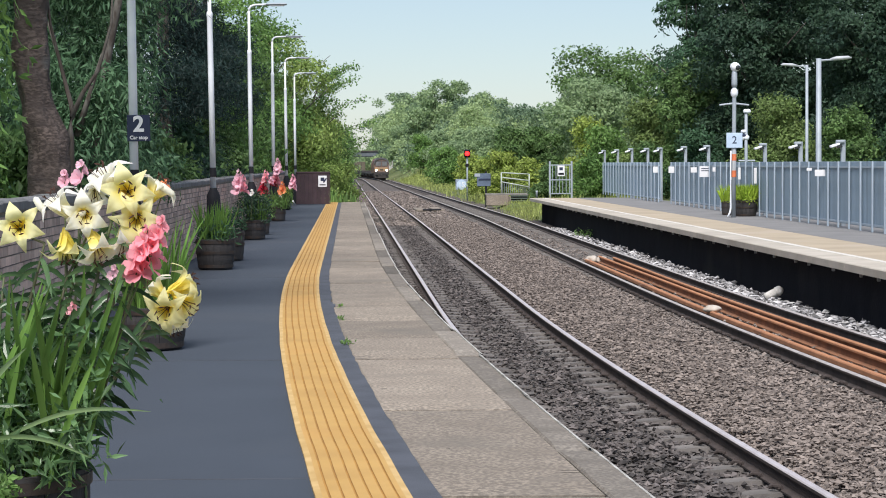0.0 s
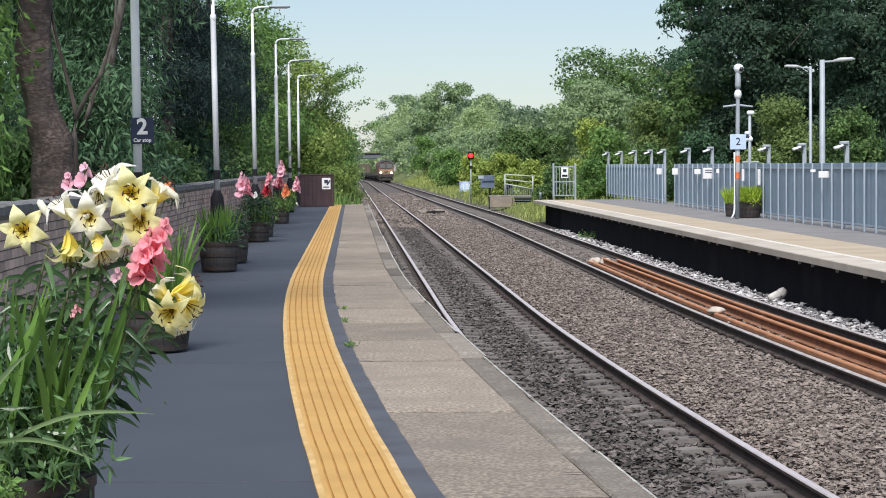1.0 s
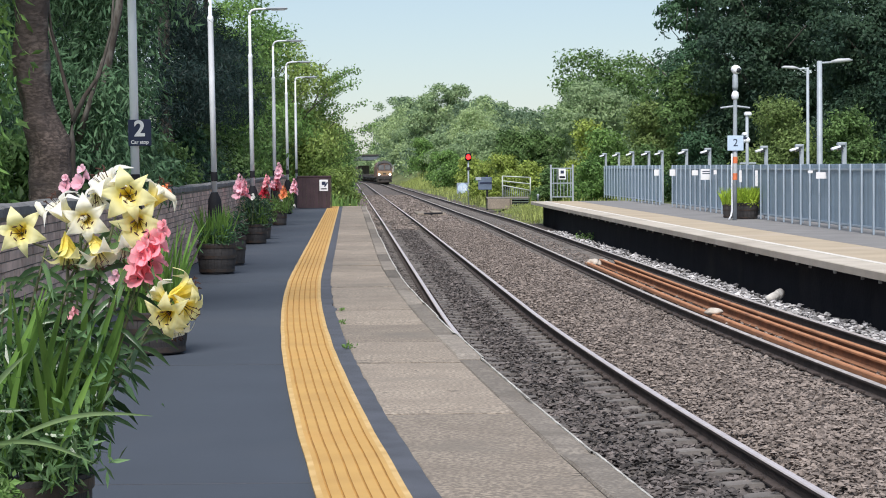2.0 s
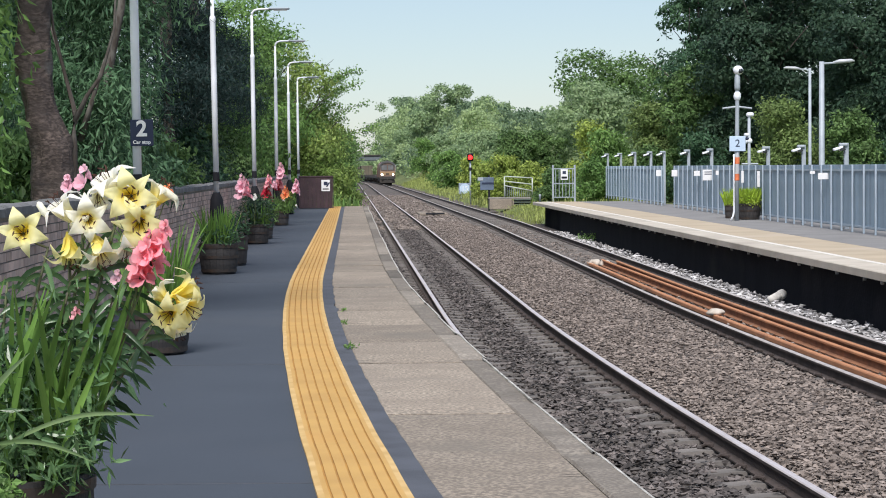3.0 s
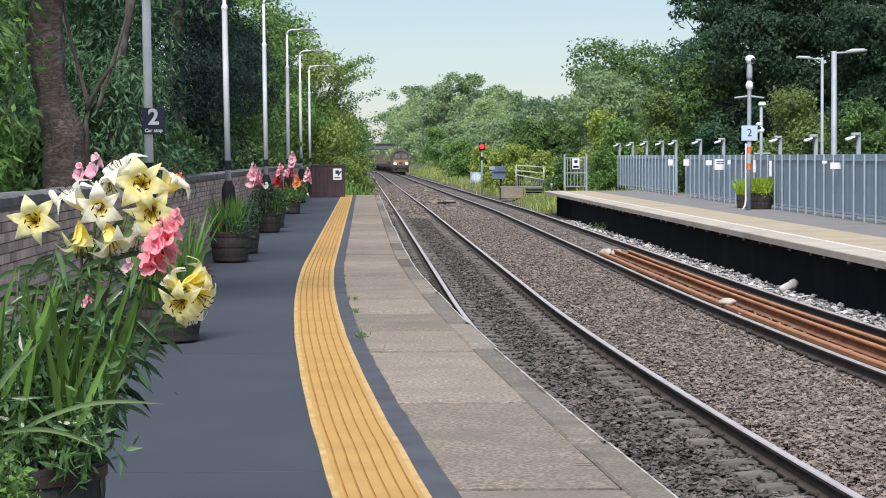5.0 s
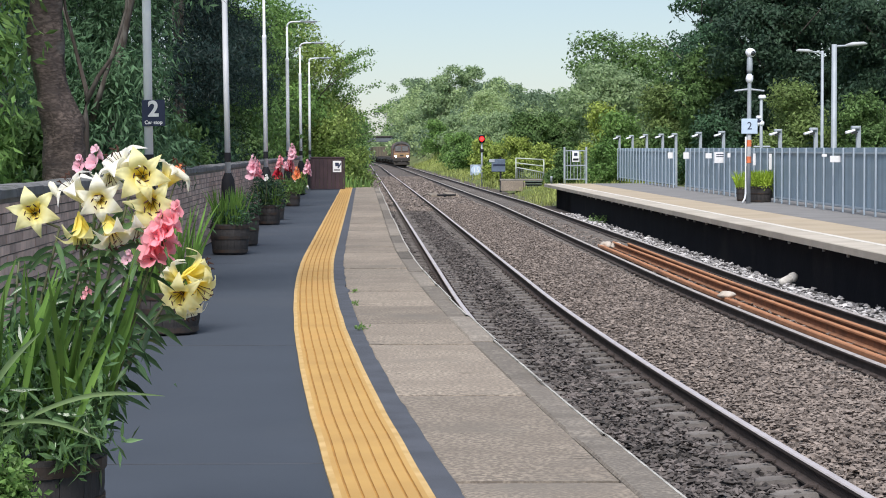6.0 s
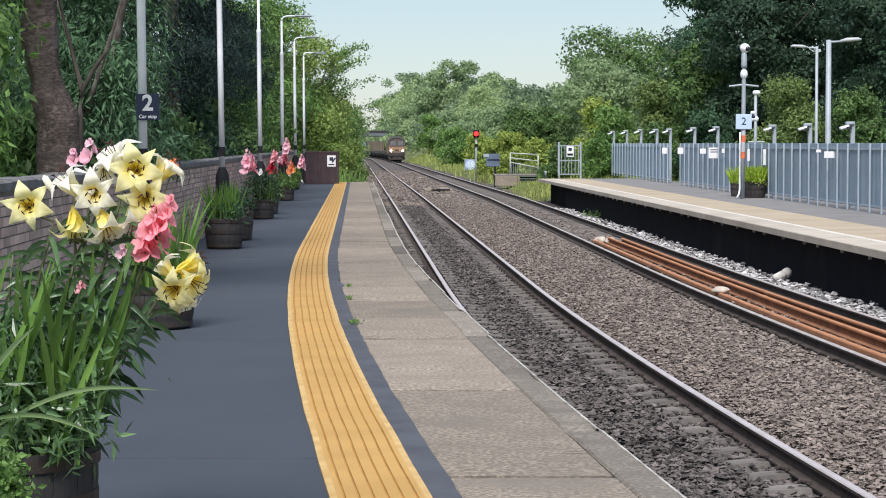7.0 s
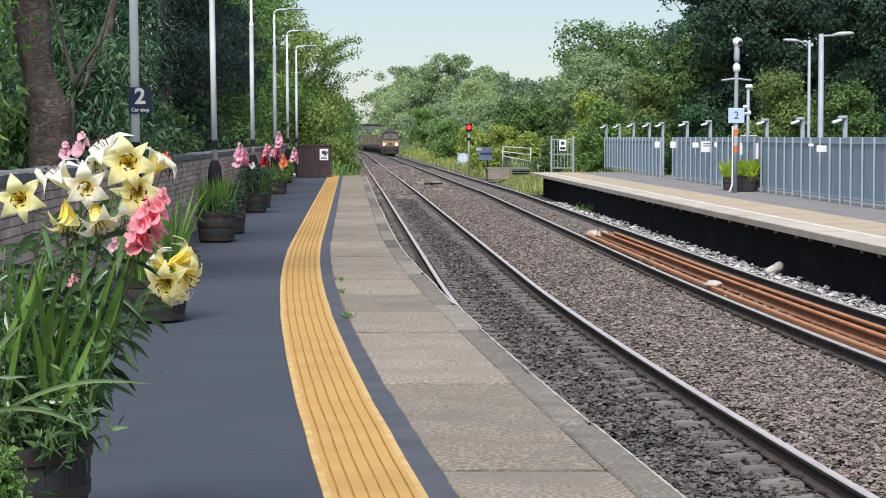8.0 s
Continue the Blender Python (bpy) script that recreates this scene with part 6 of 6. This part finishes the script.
def signal():
    x, y = 1.8, 150
    root = empty("railway_signal", pose(x, y, gz(x, y)))
    tagged(root, "railway colour light signal showing red", "signal")
    H = 2.19 - gz(x, y)
    part("post", lathe([(0.07, 0), (0.06, H)], 10), GREYPOLE, root, smooth=True)
    hd = part("signal_head", box(0.46, 0.2, 0.6, (0, 0, H - 0.3), 0.08), BLACKPAINT, root)
    part("lens", lathe([(0.01, 0), (0.17, 0.004), (0.15, 0.04), (0.01, 0.07)], 20), SIGNALRED, hd, "glowing red lens").matrix_basis = pose(0, -0.11, H, 90, 0, 0)
    part("hood", tube((0, 0, 0), (0, 0, 0.16), 0.2, 0.2, 20, cap=False), BLACKPAINT, hd).matrix_basis = pose(0, -0.1, H, 90, 0, 0)
    part("sub_signal", box(0.26, 0.14, 0.22, (0, -0.05, H - 0.95), 0.03), BLACKPAINT, root)
    sp = empty("speed_sign", pose(1.3, 170, gz(1.3, 170)))
    tagged(sp, "round pale blue lineside speed sign on a grey board", "railway sign")
    part("post", lathe([(0.06, 0), (0.06, 1.25)], 8), GREYPOLE, sp)
    bd = part("board", box(1.0, 0.04, 0.92, (0.27, -0.06, 0.36), 0.02), mat("dull_blue_board", (0.3, 0.36, 0.44), None, 4, 0.6, bump=0.0), sp)
    part("disc", lathe([(0.01, 0), (0.42, 0), (0.42, 0.02), (0.01, 0.02)], 24), PALEBLUE, bd).matrix_basis = pose(0.27, -0.085, 0.82, 90, 0, 0)
    part("lettering", text_mesh("15", 0.56), WHITE, bd).matrix_basis = pose(0.27, -0.112, 0.82, 90, 0, 0)
    sg = empty("lineside_sign", pose(2.52, 126, gz(2.52, 126)))
    tagged(sg, "blue-grey lineside boards on a dark post", "railway sign")
    part("post", box(0.12, 0.1, 2.5, (0.13, 0, -0.2), 0.01), BLACKPAINT, sg)
    part("board", box(0.84, 0.05, 0.78, (0.0, -0.08, 1.4), 0.02), mat("blue_grey_board", (0.12, 0.16, 0.23), None, 4, 0.6, bump=0.0), sg)
    part("stripe", box(0.74, 0.02, 0.09, (0.05, -0.12, 1.78)), NAVY, sg)
    part("plate", box(0.34, 0.05, 0.2, (-0.4, -0.11, 1.98), 0.01), GREYPOLE, sg)


def six_foot_box():
    root = empty("cable_box", pose(-0.75, 108, -1.0, 0, 0, 3))
    tagged(root, "low grey trackside unit with a dark bar between the tracks", "trackside unit")
    part("lid", box(0.55, 5.0, 0.12, (-0.32, 3.4, -0.06), 0.02), SLAB, root)
    part("lid", box(0.5, 6.5, 0.12, (0.6, 4.2, -0.06), 0.02), SLAB, root)
    part("bar", tube((-0.3, 0, 0.06), (0.68, 0, 0.07), 0.05, seg=8), BLACKPAINT, root)
    part("foot", box(0.09, 0.09, 0.16, (0.1, 0, -0.05)), BLACKPAINT, root)


def bridge():
    root = empty("road_bridge", pose(-22.0, 470, -0.55))
    tagged(root, "distant dark road bridge over the railway", "bridge", kind="structure")
    part("deck", box(20, 6, 1.0, (0, 0, 3.6), 0.1), mat("bridge_steel", (0.13, 0.15, 0.17), None, 1, 0.8), root)
    part("parapet", box(20, 0.3, 0.4, (0, -3, 4.6), 0.05), TRAIN_DARK, root)
    for x in (-9.0, 9.0):
        part("abutment", box(3.5, 6, 5.0, (x, 0, -1.3), 0.1), GREYROCK, root)


camera_mast()
car_park_lamp(10.57, 58, 4.37, 0.92, 0.085, "grey galvanised lamp post in the car park")
car_park_lamp(13.24, 75, 4.98, -0.95, 0.06, "slim grey lamp post in the car park")
for x, y, h in ((8.18, 104, 2.11), (8.33, 98, 2.1), (8.45, 92, 2.11), (8.56, 86, 2.08), (8.9, 84, 2.08), (8.95, 76, 2.07), (9.1, 70.6, 2.06), (9.5, 60.8, 2.03), (9.68, 55.8, 2.02), (9.82, 50.6, 2.01)):
    spot_post(x, y, h)
lime_planter()
end_of_platform()
signal()
six_foot_box()
bridge()

# ---- train ----
TRAIN_RED = mat("maroon_livery", (0.15, 0.055, 0.045), (0.11, 0.045, 0.04), 0.6, 0.45, bump=0.05)
# grey base colour stands in for the sky's reflection on the windscreens
GLASSGREY = mat("sky_lit_glass", (0.16, 0.16, 0.165), (0.13, 0.13, 0.135), 3, 0.15, bump=0.0)
TRAIN_FRONT = mat("weathered_cab_paint", (0.2, 0.125, 0.1), (0.15, 0.1, 0.085), 0.8, 0.5, bump=0.05)
TRAIN_GOLD = mat("gold_livery", (0.36, 0.23, 0.12), (0.29, 0.185, 0.1), 0.8, 0.5, bump=0.05)
TRAIN_ROOF = mat("roof_grey", (0.1, 0.1, 0.105), (0.07, 0.068, 0.068), 0.8, 0.7, bump=0.1)
BOX_COLOURS = [mat("container_olive", (0.15, 0.128, 0.09), (0.115, 0.098, 0.07), 0.5, 0.7, bump=0.1), mat("container_grey", (0.36, 0.4, 0.42), (0.3, 0.33, 0.35), 0.5, 0.7, bump=0.1), mat("container_teal", (0.3, 0.44, 0.44), (0.25, 0.37, 0.37), 0.5, 0.7, bump=0.1)]


def section(prof, y0, y1, bm=None):
    b = bm or bmesh.new()
    a = [b.verts.new((x, y0, z)) for x, z in prof]
    c = [b.verts.new((x, y1, z)) for x, z in prof]
    k = len(prof)
    for i in range(k):
        b.faces.new((a[i], a[(i + 1) % k], c[(i + 1) % k], c[i]))
    b.faces.new(a[::-1])
    b.faces.new(c)
    bmesh.ops.recalc_face_normals(b, faces=b.faces)
    return b


def bogie(root, y, axles=3):
    bg = part("bogie", box(2.2, 1.6 * axles + 0.6, 0.45, (0, y, 0.45), 0.06), TRAIN_DARK, root)
    for k in range(axles):
        yy = y + (k - (axles - 1) / 2) * 1.8
        part("wheelset", tube((-0.82, yy, 0.5), (0.82, yy, 0.5), 0.5, seg=20), RAILRUST, bg)


def arch(half, low, eave, crown, n=9):
    """Outline of a round-roofed body: straight sides, then an arched roof."""
    out = [(-half, low)]
    for i in range(n):
        a = math.pi * (1 - i / (n - 1))
        out.append((half * math.cos(a), eave + (crown - eave) * math.sin(a) ** 0.8))
    return out + [(half, low)]


def locomotive():
    """Front towards -Y, at y = 0."""
    root = empty("locomotive")
    tagged(root, "maroon and gold diesel freight locomotive with lit headlights", "locomotive", "freight train")
    part("body", section(arch(1.28, 1.15, 2.85, 3.75), 2.6, 18.9), TRAIN_RED, root)
    for y0, y1 in ((0.35, 2.6), (18.9, 21.0)):
        part("cab", section(arch(1.32, 1.1, 2.75, 3.86), y0, y1), TRAIN_RED, root)
    part("roof", section([(-0.85, 3.5), (-0.5, 3.84), (0.5, 3.84), (0.85, 3.5)], 2.6, 18.9), TRAIN_ROOF, root)
    part("cab_front", section(arch(1.26, 1.2, 2.7, 3.68), 0.24, 0.36), TRAIN_FRONT, root, "weathered brownish cab front")
    part("gold_band", box(2.44, 0.03, 0.62, (0, 0.228, 1.5), 0.01), TRAIN_GOLD, root, "gold band across the cab front")
    part("roof_brow", section([(x, z) for x, z in arch(1.36, 2.7, 2.75, 3.9)[1:-1]] + [(x, z) for x, z in arch(1.2, 2.7, 2.7, 3.58)[-2:0:-1]], 0.1, 0.42), TRAIN_ROOF, root, "dark grey arched brow over the windscreen")
    for x in (-0.56, 0.56):
        frame_ = part("windscreen_frame", box(1.02, 0.03, 0.92, (x, 0.225, 2.32), 0.012), TRAIN_DARK, root)
        part("windscreen", box(0.9, 0.03, 0.78, (x, 0.205, 2.39), 0.012), GLASSGREY, frame_, "windscreen pane with the pale sky's reflection in its colour")
    for x in (-0.92, 0.92):
        hl = part("headlight_housing", box(0.44, 0.1, 0.42, (x, 0.2, 1.39), 0.04), TRAIN_DARK, root)
        lamp = part("headlight", lathe([(0.01, 0), (0.165, 0), (0.14, 0.05), (0.01, 0.06)], 18), HEADLIGHT, hl, "lit headlight")
        lamp.matrix_basis = pose(x, 0.14, 1.6, 90, 0, 0)
    part("number_panel", box(0.6, 0.03, 0.22, (0, 0.205, 1.6), 0.01), TRAIN_DARK, root)
    part("horn_pod", box(0.34, 0.4, 0.22, (0, 0.7, 3.8), 0.05), TRAIN_DARK, root)
    part("buffer_beam", box(2.6, 0.4, 0.5, (0, 0.3, 0.8), 0.03), TRAIN_DARK, root)
    part("snowplough", box(2.5, 0.2, 0.5, (0, 0.15, 0.22), 0.04), TRAIN_DARK, root)
    for x in (-0.87, 0.87):
        part("buffer", tube((x, 0.3, 1.0), (x, -0.25, 1.0), 0.1, 0.22, 14), TRAIN_DARK, root)
    part("coupling", tube((0, 0.2, 1.0), (0, -0.12, 0.7), 0.06, seg=8), TRAIN_DARK, root)
    part("solebar", box(2.5, 19.8, 0.4, (0, 10.6, 0.95), 0.03), TRAIN_DARK, root)
    part("fuel_tank", box(2.4, 5.0, 0.65, (0, 10.6, 0.35), 0.1), TRAIN_DARK, root)
    bogie(root, 4.0)
    bogie(root, 17.3)
    return root


def wagon(k):
    root = empty("container_wagon")
    tagged(root, "empty dark flat freight wagon behind the locomotive" if k < 5 else ("olive brown", "olive brown", "pale teal", "pale grey", "olive brown")[k - 5] + " box container on a flat freight wagon", "freight wagon", "freight train")
    part("deck", box(2.4, 18.6, 0.35, (0, 9.5, 0.85), 0.03), TRAIN_DARK, root)
    for y in (2.4, 16.6):
        bogie(root, y, 2)
    y0, ln, h = 0.4, 18.2, 2.25
    if k < 5:
        for y in (1.0, 7.0, 13.0, 18.0):
            part("bolster", box(2.2, 0.3, 0.2, (0, y, 1.2), 0.02), TRAIN_DARK, root)
        return root
    c = part("container", box(2.44, ln, h, (0, y0 + ln / 2, 1.2), 0.03), BOX_COLOURS[(0, 0, 2, 1, 0)[k - 5]], root)
    rib = box(0.04, 0.09, h - 0.3, (0, 0, 0))
    me = bpy.data.meshes.new("rib")
    rib.to_mesh(me)
    rib.free()
    me.materials.append(BOX_COLOURS[(0, 0, 2, 1, 0)[k - 5]])
    for s in (-1.23, 1.23):
        for j in range(int(ln / 0.9)):
            part("rib", me, None, c).matrix_basis = pose(s, y0 + 0.5 + 0.9 * j, 1.35)
    for x in (-0.9, -0.3, 0.3, 0.9):
        part("door_bar", tube((x, y0 - 0.03, 1.3), (x, y0 - 0.03, 1.1 + h), 0.03, seg=6), TRAIN_DARK, c)
    return root


TRAIN = [(locomotive(), 0.0)] + [(wagon(k), 22.0 + 19.6 * k) for k in range(10)]


def motions():
    """The freight train rolls towards the station at about 7 m/s on the far track."""
    for ob, back in TRAIN:
        rows = []
        for i in range(17):
            t = 0.5 * i
            y = 365.0 - 6.9 * t + back
            slope = (far_centre(y + 20) - far_centre(y)) / 20
            rows.append((t, pose(far_centre(y), y, RAIL_Z + fall(y), 0, 0, -math.degrees(math.atan(slope)))))
        walk(ob, rows)


motions()
